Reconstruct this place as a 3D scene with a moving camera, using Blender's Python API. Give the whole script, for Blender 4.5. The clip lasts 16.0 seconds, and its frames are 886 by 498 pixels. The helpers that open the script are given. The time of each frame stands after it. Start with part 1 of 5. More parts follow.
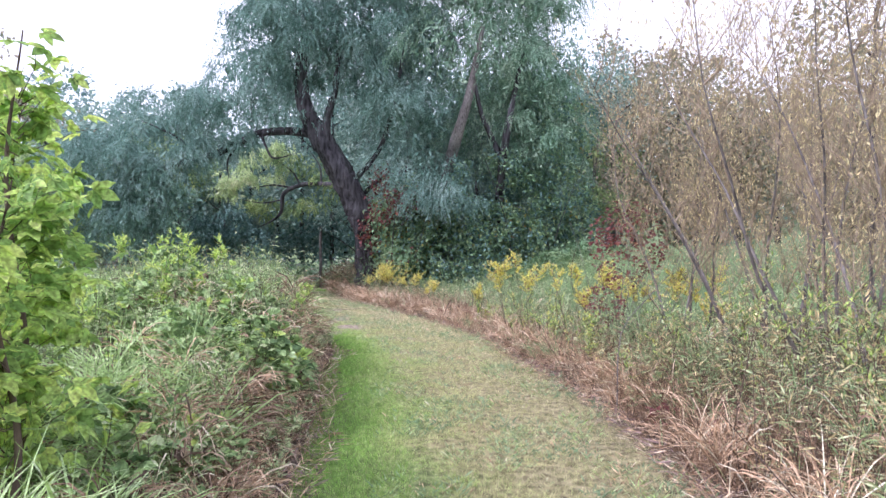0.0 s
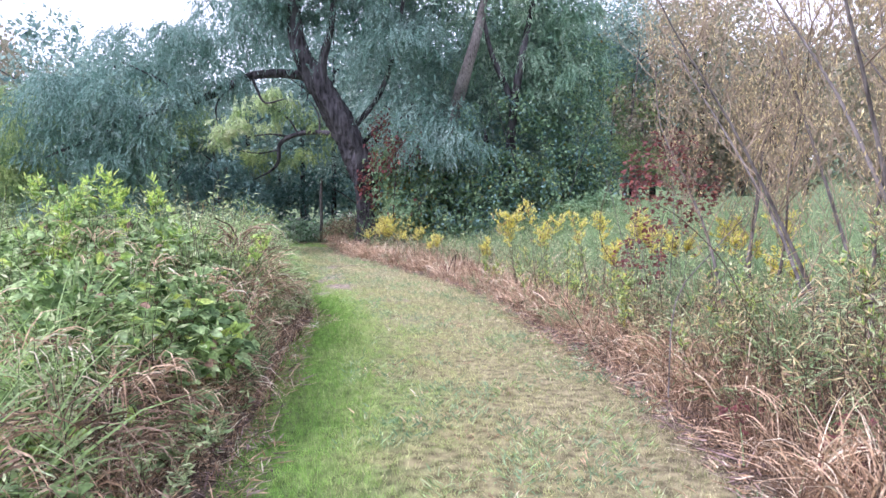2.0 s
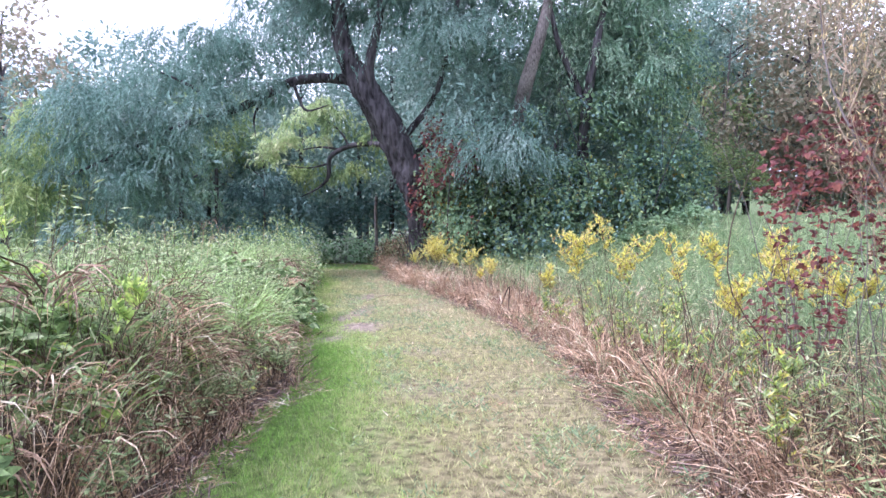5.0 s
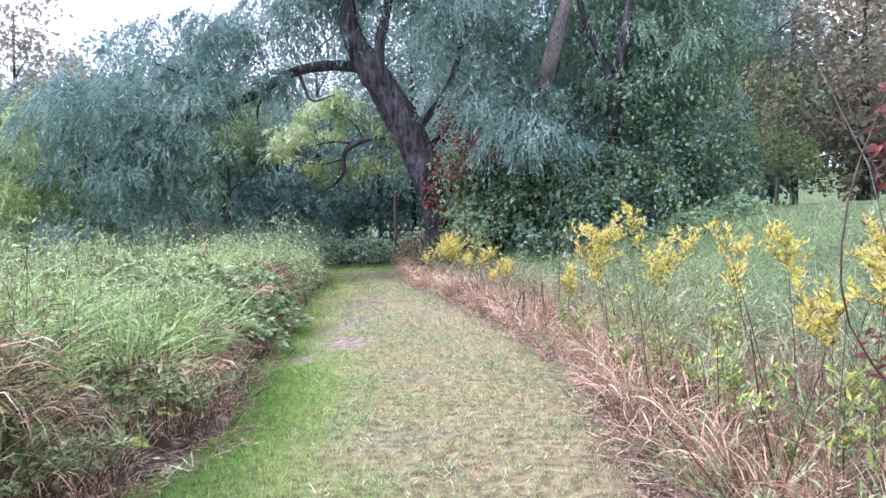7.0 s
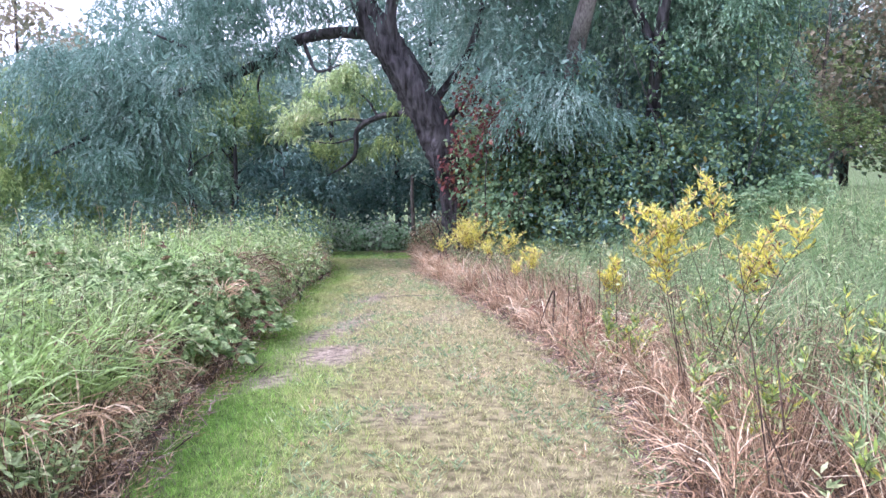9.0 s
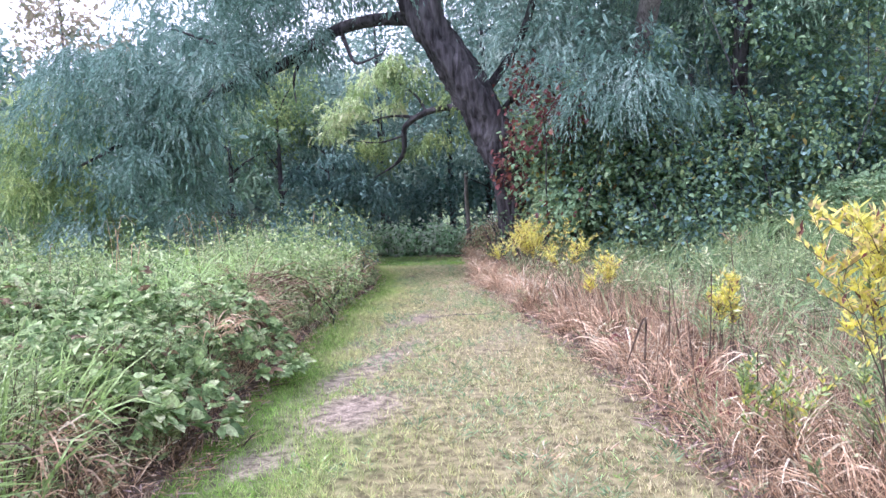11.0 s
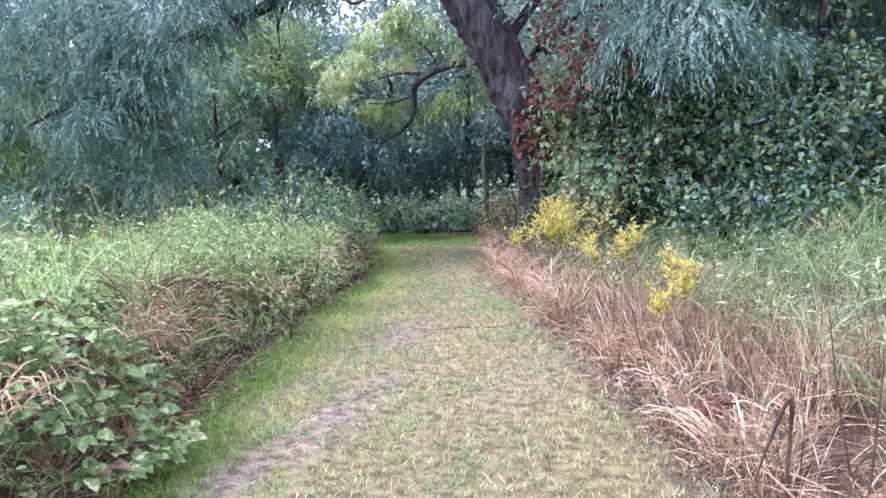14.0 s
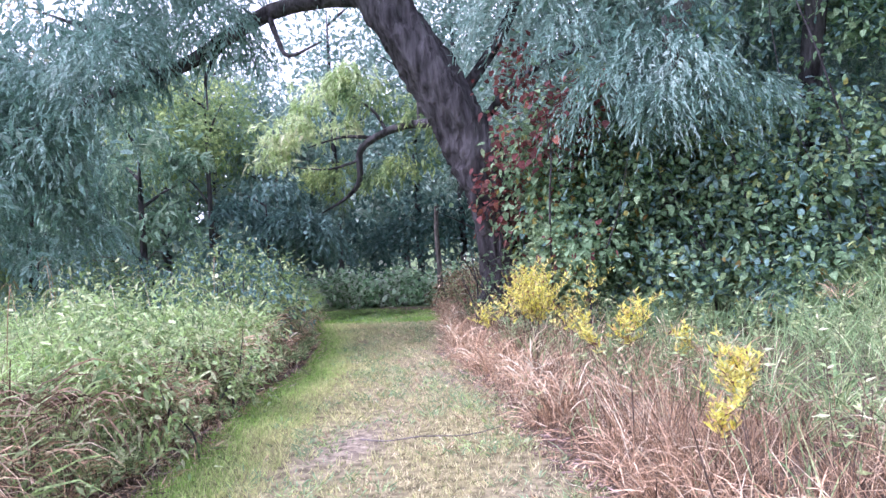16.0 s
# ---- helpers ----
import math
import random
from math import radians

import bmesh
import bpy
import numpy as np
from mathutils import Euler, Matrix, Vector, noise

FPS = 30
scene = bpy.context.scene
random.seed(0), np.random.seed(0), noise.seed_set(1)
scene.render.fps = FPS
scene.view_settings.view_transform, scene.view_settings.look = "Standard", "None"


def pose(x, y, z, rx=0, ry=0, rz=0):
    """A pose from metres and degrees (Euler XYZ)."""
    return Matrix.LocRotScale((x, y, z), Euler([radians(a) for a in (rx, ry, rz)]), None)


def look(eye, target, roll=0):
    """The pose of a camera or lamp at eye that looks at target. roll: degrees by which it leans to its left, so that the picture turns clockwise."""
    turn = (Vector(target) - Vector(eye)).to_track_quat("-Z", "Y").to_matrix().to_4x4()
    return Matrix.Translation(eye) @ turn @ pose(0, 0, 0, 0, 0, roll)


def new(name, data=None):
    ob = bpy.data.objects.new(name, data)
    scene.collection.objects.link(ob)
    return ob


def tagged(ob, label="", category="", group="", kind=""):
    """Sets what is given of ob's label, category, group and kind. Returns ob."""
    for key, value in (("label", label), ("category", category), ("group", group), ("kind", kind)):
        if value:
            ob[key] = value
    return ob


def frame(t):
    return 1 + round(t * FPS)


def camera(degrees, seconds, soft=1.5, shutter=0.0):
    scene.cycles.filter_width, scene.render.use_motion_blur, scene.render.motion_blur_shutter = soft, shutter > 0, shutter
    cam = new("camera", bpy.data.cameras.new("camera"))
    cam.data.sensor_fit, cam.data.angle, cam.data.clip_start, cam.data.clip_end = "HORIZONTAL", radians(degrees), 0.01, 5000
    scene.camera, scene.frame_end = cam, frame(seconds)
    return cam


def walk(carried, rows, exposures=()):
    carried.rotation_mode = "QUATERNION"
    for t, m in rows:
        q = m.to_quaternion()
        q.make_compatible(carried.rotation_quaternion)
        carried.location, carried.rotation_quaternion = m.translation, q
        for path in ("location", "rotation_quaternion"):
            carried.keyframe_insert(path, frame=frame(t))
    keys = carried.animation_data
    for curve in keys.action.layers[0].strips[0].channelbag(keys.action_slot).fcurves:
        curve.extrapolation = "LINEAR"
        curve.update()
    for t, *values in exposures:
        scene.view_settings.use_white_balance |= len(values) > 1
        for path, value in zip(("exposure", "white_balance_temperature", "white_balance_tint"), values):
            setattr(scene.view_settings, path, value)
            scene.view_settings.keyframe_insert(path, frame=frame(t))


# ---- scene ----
cam = camera(61.9, 16.0)
PATH = [
    (0, (-0.059, 0.041, 1.559), (-0.117, 2.041, 1.574), 0.5),
    (0.5, (-0.026, 0.498, 1.506), (-0.098, 2.497, 1.486), 0.4),
    (1, (0.023, 0.991, 1.503), (-0.058, 2.989, 1.45), 0.3),
    (1.5, (0.005, 1.474, 1.468), (-0.087, 3.47, 1.387), 0.3),
    (2, (0.045, 1.945, 1.436), (-0.042, 3.941, 1.333), 0.4),
    (2.5, (0.067, 2.443, 1.453), (-0.106, 4.432, 1.342), 0.6),
    (3, (0.071, 2.948, 1.469), (-0.169, 4.929, 1.342), -0.1),
    (3.5, (0.148, 3.404, 1.467), (-0.105, 5.384, 1.351), 0.0),
    (4, (0.19, 3.891, 1.488), (-0.072, 5.872, 1.414), 0.0),
    (4.2, (0.179, 4.172, 1.498), (-0.087, 6.153, 1.443), 0.1),
    (6.3, (0.524, 6.075, 1.443), (0.175, 8.044, 1.382), -0.6),
    (6.5, (0.526, 6.336, 1.451), (0.165, 8.303, 1.392), -0.7),
    (7, (0.488, 6.803, 1.44), (0.104, 8.764, 1.379), -0.9),
    (7.5, (0.463, 7.277, 1.412), (0.045, 9.232, 1.349), -1.2),
    (8, (0.419, 7.772, 1.416), (-0.052, 9.714, 1.345), -0.7),
    (8.5, (0.329, 8.259, 1.436), (-0.11, 10.208, 1.339), -1.2),
    (9, (0.26, 8.705, 1.417), (-0.188, 10.652, 1.315), -0.9),
    (9.5, (0.188, 9.178, 1.42), (-0.317, 11.111, 1.329), -1.1),
    (9.7, (0.14, 9.351, 1.426), (-0.385, 11.279, 1.343), -1.2),
    (11.8, (-0.233, 11.296, 1.542), (-0.903, 13.177, 1.427), -3.7),
    (12, (-0.279, 11.492, 1.555), (-0.987, 13.359, 1.438), -3.3),
    (12.5, (-0.393, 11.931, 1.538), (-1.167, 13.771, 1.41), -2.1),
    (13, (-0.506, 12.376, 1.57), (-1.292, 14.21, 1.433), -2.4),
    (13.5, (-0.571, 12.818, 1.54), (-1.327, 14.663, 1.394), -2.0),
    (14, (-0.704, 13.247, 1.516), (-1.365, 15.126, 1.339), -2.1),
    (14.5, (-0.842, 13.644, 1.492), (-1.465, 15.536, 1.31), -2.5),
    (15, (-0.956, 14.059, 1.511), (-1.632, 15.938, 1.392), -2.4),
    (15.5, (-1.14, 14.434, 1.518), (-1.763, 16.334, 1.478), -3.3),
    (16, (-1.282, 14.761, 1.486), (-1.805, 16.692, 1.494), -3.2),
]
walk(cam, [(t, look(eye, target, roll)) for t, eye, target, roll in PATH],
     [(0, 0.62, 5850, 30), (2.5, 0.82, 5700, 33), (4, 0.9, 5620, 35), (9.5, 0.9, 5680, 34), (13, 0.97, 5650, 34), (15, 1.0, 5620, 36), (16, 1.14, 5600, 39)])

# ---- world, sun, exposure ----
SUN_ELEV, SUN_AZ = radians(44), radians(-112)      # azimuth from +y towards +x
world = bpy.data.worlds.new("overcast_sky")
scene.world = world
world.use_nodes = True
wt = world.node_tree
wt.nodes.clear()
w_out, w_bg = wt.nodes.new("ShaderNodeOutputWorld"), wt.nodes.new("ShaderNodeBackground")
w_sky, w_mix = wt.nodes.new("ShaderNodeTexSky"), wt.nodes.new("ShaderNodeMixRGB")
w_noise, w_ramp, w_co = wt.nodes.new("ShaderNodeTexNoise"), wt.nodes.new("ShaderNodeValToRGB"), wt.nodes.new("ShaderNodeTexCoord")
w_sky.sky_type, w_sky.sun_disc, w_sky.sun_elevation, w_sky.sun_rotation = "NISHITA", False, SUN_ELEV, SUN_AZ
w_noise.inputs["Scale"].default_value = 2.2
w_noise.inputs["Detail"].default_value = 6
w_ramp.color_ramp.elements[0].position, w_ramp.color_ramp.elements[0].color = 0.3, (8.3, 8.9, 9.8, 1)
w_ramp.color_ramp.elements[1].position, w_ramp.color_ramp.elements[1].color = 0.7, (10.8, 11.0, 11.2, 1)
w_mix.inputs[0].default_value = 0.88
w_bg.inputs[1].default_value = 0.12
wt.links.new(w_co.outputs["Generated"], w_noise.inputs["Vector"])
wt.links.new(w_noise.outputs["Fac"], w_ramp.inputs[0])
wt.links.new(w_sky.outputs[0], w_mix.inputs[1])
wt.links.new(w_ramp.outputs[0], w_mix.inputs[2])
wt.links.new(w_mix.outputs[0], w_bg.inputs[0])
wt.links.new(w_bg.outputs[0], w_out.inputs[0])
sun = new("sun", bpy.data.lights.new("sun", "SUN"))
sun.data.energy, sun.data.angle, sun.data.color = 2.1, radians(13), (1.0, 0.96, 0.9)
sun.matrix_world = look((0, 0, 0), (-math.sin(SUN_AZ) * math.cos(SUN_ELEV), -math.cos(SUN_AZ) * math.cos(SUN_ELEV), -math.sin(SUN_ELEV)))
sun.location = (-20, 10, 40)


# ---- materials ----
def material(name):
    m = bpy.data.materials.new(name)
    m.use_nodes = True
    m.node_tree.nodes.clear()
    return m, m.node_tree.nodes, m.node_tree.links


def ramp_node(nodes, stops):
    r = nodes.new("ShaderNodeValToRGB")
    e = r.color_ramp.elements
    while len(e) < len(stops):
        e.new(0.5)
    for k, (p, c) in zip(e, stops):
        k.position, k.color = p, (*c, 1)
    return r


def leaf_material(name, colours, clear=0.35, rough=0.55, scale=0.8, vary=0.35, gain=1.0, cool=1.3):
    """Leaves: each island takes one of the colours, with drifts of tone at plant scale; part of the light comes through."""
    m, nodes, links = material(name)
    colours = [(min(r * gain, 0.85), min(g * gain, 0.85), min(b_ * gain * cool, 0.8)) for r, g, b_ in colours]
    geo, info, mixed = nodes.new("ShaderNodeNewGeometry"), nodes.new("ShaderNodeObjectInfo"), nodes.new("ShaderNodeMath")
    both = nodes.new("ShaderNodeMath")
    mixed.operation = "FRACT"
    links.new(geo.outputs["Random Per Island"], both.inputs[0])
    links.new(info.outputs["Random"], both.inputs[1])
    links.new(both.outputs[0], mixed.inputs[0])
    n1 = nodes.new("ShaderNodeTexNoise")
    n1.inputs["Scale"].default_value = scale
    n1.inputs["Detail"].default_value = 3
    links.new(geo.outputs["Position"], n1.inputs["Vector"])
    blend = nodes.new("ShaderNodeMath")
    blend.operation = "MULTIPLY_ADD"
    links.new(n1.outputs["Fac"], blend.inputs[0])
    blend.inputs[1].default_value = vary * 2
    off = nodes.new("ShaderNodeMath")
    off.operation = "MULTIPLY_ADD"
    links.new(mixed.outputs[0], off.inputs[0])
    off.inputs[1].default_value, off.inputs[2].default_value = 1 - vary, -vary * 0.5
    links.new(off.outputs[0], blend.inputs[2])
    stops = [((i + 0.5) / len(colours), c) for i, c in enumerate(colours)]
    r = ramp_node(nodes, stops)
    links.new(blend.outputs[0], r.inputs[0])
    fine = nodes.new("ShaderNodeTexNoise")
    fine.inputs["Scale"].default_value = 40
    links.new(geo.outputs["Position"], fine.inputs["Vector"])
    hsv = nodes.new("ShaderNodeHueSaturation")
    v = nodes.new("ShaderNodeMapRange")
    v.inputs["From Min"].default_value, v.inputs["From Max"].default_value = 0.34, 0.66
    v.inputs["To Min"].default_value, v.inputs["To Max"].default_value = 0.62, 1.38
    links.new(fine.outputs["Fac"], v.inputs["Value"])
    links.new(v.outputs[0], hsv.inputs["Value"])
    links.new(r.outputs[0], hsv.inputs["Color"])
    p, tr, mix, out = nodes.new("ShaderNodeBsdfPrincipled"), nodes.new("ShaderNodeBsdfTranslucent"), nodes.new("ShaderNodeMixShader"), nodes.new("ShaderNodeOutputMaterial")
    p.inputs["Roughness"].default_value = rough
    p.inputs["Specular IOR Level"].default_value = 0.15
    mix.inputs[0].default_value = clear
    links.new(hsv.outputs[0], p.inputs["Base Color"])
    links.new(hsv.outputs[0], tr.inputs["Color"])
    links.new(p.outputs[0], mix.inputs[1])
    links.new(tr.outputs[0], mix.inputs[2])
    links.new(mix.outputs[0], out.inputs[0])
    return m


def bark_material(name, dark, light, scale=6.0, stretch=0.25, depth=0.03):
    m, nodes, links = material(name)
    co, mp = nodes.new("ShaderNodeTexCoord"), nodes.new("ShaderNodeMapping")
    mp.inputs["Scale"].default_value = (1, 1, stretch)
    links.new(co.outputs["Object"], mp.inputs["Vector"])
    n1, n2 = nodes.new("ShaderNodeTexNoise"), nodes.new("ShaderNodeTexNoise")
    n1.inputs["Scale"].default_value, n1.inputs["Detail"].default_value = scale * 2, 8
    n2.inputs["Scale"].default_value = 1.3
    links.new(mp.outputs[0], n1.inputs["Vector"])
    links.new(co.outputs["Object"], n2.inputs["Vector"])
    add = nodes.new("ShaderNodeMath")
    add.operation = "MULTIPLY_ADD"
    links.new(n2.outputs["Fac"], add.inputs[0])
    add.inputs[1].default_value = 0.6
    links.new(n1.outputs["Fac"], add.inputs[2])
    r = ramp_node(nodes, [(0.6, dark), (1.0, light)])
    links.new(add.outputs[0], r.inputs[0])
    bump = nodes.new("ShaderNodeBump")
    bump.inputs["Distance"].default_value = depth
    links.new(n1.outputs["Fac"], bump.inputs["Height"])
    p, out = nodes.new("ShaderNodeBsdfPrincipled"), nodes.new("ShaderNodeOutputMaterial")
    p.inputs["Roughness"].default_value = 0.9
    links.new(r.outputs[0], p.inputs["Base Color"])
    links.new(bump.outputs[0], p.inputs["Normal"])
    links.new(p.outputs[0], out.inputs[0])
    return m


def turf_colour(nodes, links, island=False):
    """Colour across the mown way by the attribute u (0 left edge, 1 right edge), green to straw, with bare soil by 'bare'."""
    geo, at, ab = nodes.new("ShaderNodeNewGeometry"), nodes.new("ShaderNodeAttribute"), nodes.new("ShaderNodeAttribute")
    at.attribute_name, ab.attribute_name = "u", "bare"
    n1, n2 = nodes.new("ShaderNodeTexNoise"), nodes.new("ShaderNodeTexNoise")
    n1.inputs["Scale"].default_value, n1.inputs["Detail"].default_value = 1.1, 5
    n2.inputs["Scale"].default_value, n2.inputs["Detail"].default_value = 7.0, 6
    for n in (n1, n2):
        links.new(geo.outputs["Position"], n.inputs["Vector"])
    k1 = nodes.new("ShaderNodeMath"); k1.operation = "MULTIPLY_ADD"
    links.new(n1.outputs["Fac"], k1.inputs[0]); k1.inputs[1].default_value = 0.46
    links.new(at.outputs["Fac"], k1.inputs[2])
    k2 = nodes.new("ShaderNodeMath"); k2.operation = "MULTIPLY_ADD"
    links.new(n2.outputs["Fac"], k2.inputs[0]); k2.inputs[1].default_value = 0.42
    links.new(k1.outputs[0], k2.inputs[2])
    last = k2
    if island:
        k3 = nodes.new("ShaderNodeMath"); k3.operation = "MULTIPLY_ADD"
        links.new(geo.outputs["Random Per Island"], k3.inputs[0]); k3.inputs[1].default_value = 0.42
        links.new(k2.outputs[0], k3.inputs[2])
        last = k3
    sub = nodes.new("ShaderNodeMath"); sub.operation = "SUBTRACT"
    links.new(last.outputs[0], sub.inputs[0]); sub.inputs[1].default_value = 0.69 if island else 0.48
    return geo, sub, ab, n2


GREEN, GREEN2, STRAW, STRAW2 = (0.18, 0.27, 0.09), (0.26, 0.32, 0.13), (0.33, 0.30, 0.16), (0.38, 0.335, 0.20)


def ground_material():
    m, nodes, links = material("earth_and_turf")
    geo, sub, ab, n2 = turf_colour(nodes, links)
    r = ramp_node(nodes, [(0.0, GREEN), (0.22, GREEN2), (0.42, STRAW), (0.8, STRAW2), (1.0, STRAW)])
    links.new(sub.outputs[0], r.inputs[0])
    fine = nodes.new("ShaderNodeTexNoise")
    fine.inputs["Scale"].default_value, fine.inputs["Detail"].default_value = 60, 6
    links.new(geo.outputs["Position"], fine.inputs["Vector"])
    soil = ramp_node(nodes, [(0.3, (0.20, 0.155, 0.13)), (0.5, (0.42, 0.35, 0.27)), (0.7, (0.65, 0.555, 0.44))])
    links.new(fine.outputs["Fac"], soil.inputs[0])
    mb = nodes.new("ShaderNodeMixRGB")
    links.new(ab.outputs["Fac"], mb.inputs[0])
    links.new(r.outputs[0], mb.inputs[1])
    links.new(soil.outputs[0], mb.inputs[2])
    out_at = nodes.new("ShaderNodeAttribute")
    out_at.attribute_name = "wild"
    wild = ramp_node(nodes, [(0.3, (0.07, 0.055, 0.04)), (0.5, (0.17, 0.13, 0.10)), (0.72, (0.33, 0.27, 0.22))])
    links.new(fine.outputs["Fac"], wild.inputs[0])
    mo = nodes.new("ShaderNodeMixRGB")
    links.new(out_at.outputs["Fac"], mo.inputs[0])
    links.new(mb.outputs[0], mo.inputs[1])
    links.new(wild.outputs[0], mo.inputs[2])
    far_at = nodes.new("ShaderNodeAttribute")
    far_at.attribute_name = "field"
    fieldc = ramp_node(nodes, [(0.3, (0.13, 0.20, 0.09)), (0.7, (0.26, 0.33, 0.17))])
    links.new(n2.outputs["Fac"], fieldc.inputs[0])
    mf = nodes.new("ShaderNodeMixRGB")
    links.new(far_at.outputs["Fac"], mf.inputs[0])
    links.new(mo.outputs[0], mf.inputs[1])
    links.new(fieldc.outputs[0], mf.inputs[2])
    thatch = nodes.new("ShaderNodeTexNoise")
    thatch.inputs["Scale"].default_value, thatch.inputs["Detail"].default_value = 11, 7
    links.new(geo.outputs["Position"], thatch.inputs["Vector"])
    tr = nodes.new("ShaderNodeMapRange")
    tr.inputs["From Min"].default_value, tr.inputs["From Max"].default_value = 0.36, 0.62
    tr.inputs["To Min"].default_value, tr.inputs["To Max"].default_value = 0.42, 1.15
    links.new(thatch.outputs["Fac"], tr.inputs["Value"])
    hs = nodes.new("ShaderNodeHueSaturation")
    links.new(tr.outputs[0], hs.inputs["Value"])
    links.new(mf.outputs[0], hs.inputs["Color"])
    mf = hs
    bump = nodes.new("ShaderNodeBump")
    bump.inputs["Distance"].default_value = 0.03
    links.new(fine.outputs["Fac"], bump.inputs["Height"])
    p, out = nodes.new("ShaderNodeBsdfPrincipled"), nodes.new("ShaderNodeOutputMaterial")
    p.inputs["Roughness"].default_value = 0.95
    p.inputs["Specular IOR Level"].default_value = 0.1
    links.new(mf.outputs[0], p.inputs["Base Color"])
    links.new(bump.outputs[0], p.inputs["Normal"])
    links.new(p.outputs[0], out.inputs[0])
    return m


def turf_material():
    m, nodes, links = material("mown_blades")
    geo, sub, ab, n2 = turf_colour(nodes, links, True)
    r = ramp_node(nodes, [(0.0, (0.24, 0.47, 0.09)), (0.2, (0.40, 0.56, 0.17)), (0.36, (0.56, 0.60, 0.28)), (0.56, (0.73, 0.70, 0.38)), (0.66, (0.22, 0.29, 0.10)), (0.78, (0.80, 0.74, 0.45)), (0.9, (0.32, 0.38, 0.15)), (1.0, (0.74, 0.66, 0.44))])
    links.new(sub.outputs[0], r.inputs[0])
    p, tr, mix, out = nodes.new("ShaderNodeBsdfPrincipled"), nodes.new("ShaderNodeBsdfTranslucent"), nodes.new("ShaderNodeMixShader"), nodes.new("ShaderNodeOutputMaterial")
    p.inputs["Roughness"].default_value = 0.6
    p.inputs["Specular IOR Level"].default_value = 0.25
    mix.inputs[0].default_value = 0.3
    clump, span, hsv = nodes.new("ShaderNodeTexNoise"), nodes.new("ShaderNodeMapRange"), nodes.new("ShaderNodeHueSaturation")
    clump.inputs["Scale"].default_value, clump.inputs["Detail"].default_value = 19, 4
    links.new(geo.outputs["Position"], clump.inputs["Vector"])
    span.inputs["From Min"].default_value, span.inputs["From Max"].default_value = 0.34, 0.64
    span.inputs["To Min"].default_value, span.inputs["To Max"].default_value = 0.5, 1.4
    links.new(clump.outputs["Fac"], span.inputs["Value"])
    links.new(span.outputs[0], hsv.inputs["Value"])
    links.new(r.outputs[0], hsv.inputs["Color"])
    links.new(hsv.outputs[0], p.inputs["Base Color"])
    links.new(hsv.outputs[0], tr.inputs["Color"])
    links.new(p.outputs[0], mix.inputs[1])
    links.new(tr.outputs[0], mix.inputs[2])
    links.new(mix.outputs[0], out.inputs[0])
    return m


GROUND = ground_material()
TURF = turf_material()
WILLOW = leaf_material("willow_leaf", [(0.04, 0.075, 0.04), (0.08, 0.14, 0.078), (0.12, 0.18, 0.105), (0.19, 0.245, 0.15)], 0.26, 0.6, 1.0, 0.6, gain=2.35, cool=1.5)
WILLOW_LIME = leaf_material("willow_leaf_pale", [(0.09, 0.15, 0.07), (0.19, 0.26, 0.09), (0.33, 0.38, 0.13)], 0.4, 0.5, 1.0, 0.6, gain=1.75)
LIME = leaf_material("yellowing_leaf", [(0.13, 0.17, 0.06), (0.24, 0.29, 0.105), (0.38, 0.42, 0.15)], 0.4, 0.5, 1.0, 0.6, gain=2.7, cool=1.5)
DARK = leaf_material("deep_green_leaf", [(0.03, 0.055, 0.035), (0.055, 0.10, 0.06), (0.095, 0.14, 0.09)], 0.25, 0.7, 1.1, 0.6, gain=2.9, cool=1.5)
WOODS = leaf_material("woodland_leaf", [(0.04, 0.075, 0.045), (0.08, 0.12, 0.06), (0.14, 0.17, 0.09)], 0.25, 0.6, 0.6, 0.6, gain=3.5, cool=1.65)
RUSSET = leaf_material("russet_leaf", [(0.11, 0.135, 0.065), (0.17, 0.175, 0.085), (0.23, 0.19, 0.10), (0.13, 0.155, 0.07)], 0.3, 0.6, 0.6, 0.55, gain=1.9, cool=1.4)
VINE = leaf_material("vine_leaf", [(0.05, 0.085, 0.035), (0.075, 0.125, 0.05), (0.105, 0.155, 0.065), (0.15, 0.19, 0.075)], 0.35, 0.85, 1.3, 0.75, gain=2.8, cool=1.4)
VINE_YELLOW = leaf_material("vine_leaf_yellow", [(0.26, 0.27, 0.06), (0.38, 0.35, 0.08), (0.36, 0.22, 0.07)], 0.35, 0.6, gain=0.95)
CRIMSON = leaf_material("crimson_leaf", [(0.13, 0.05, 0.055), (0.24, 0.08, 0.085), (0.21, 0.11, 0.115), (0.38, 0.15, 0.11)], 0.35, 0.6, gain=1.0, cool=0.95)
GOLD = leaf_material("gold_leaf", [(0.60, 0.56, 0.10), (0.84, 0.74, 0.12), (0.88, 0.76, 0.20), (0.80, 0.55, 0.22)], 0.45, 0.5, 2.0, gain=1.10)
BRIGHT = leaf_material("fresh_leaf", [(0.13, 0.22, 0.05), (0.27, 0.37, 0.08), (0.42, 0.48, 0.11)], 0.45, 0.45, 0.9, gain=1.76)
BRAMBLE = leaf_material("bramble_leaf", [(0.04, 0.07, 0.025), (0.10, 0.155, 0.055), (0.18, 0.255, 0.095), (0.28, 0.345, 0.15)], 0.3, 0.7, 2.0, gain=2.05, cool=1.15)
REED = leaf_material("reed_blade", [(0.10, 0.155, 0.04), (0.19, 0.27, 0.075), (0.27, 0.37, 0.13), (0.38, 0.44, 0.21)], 0.4, 0.45, 0.7, 0.5, gain=1.88)
SAGE = leaf_material("sage_weed", [(0.09, 0.14, 0.05), (0.18, 0.25, 0.09), (0.30, 0.36, 0.14), (0.42, 0.44, 0.22)], 0.3, 0.6, 0.6, gain=1.60)
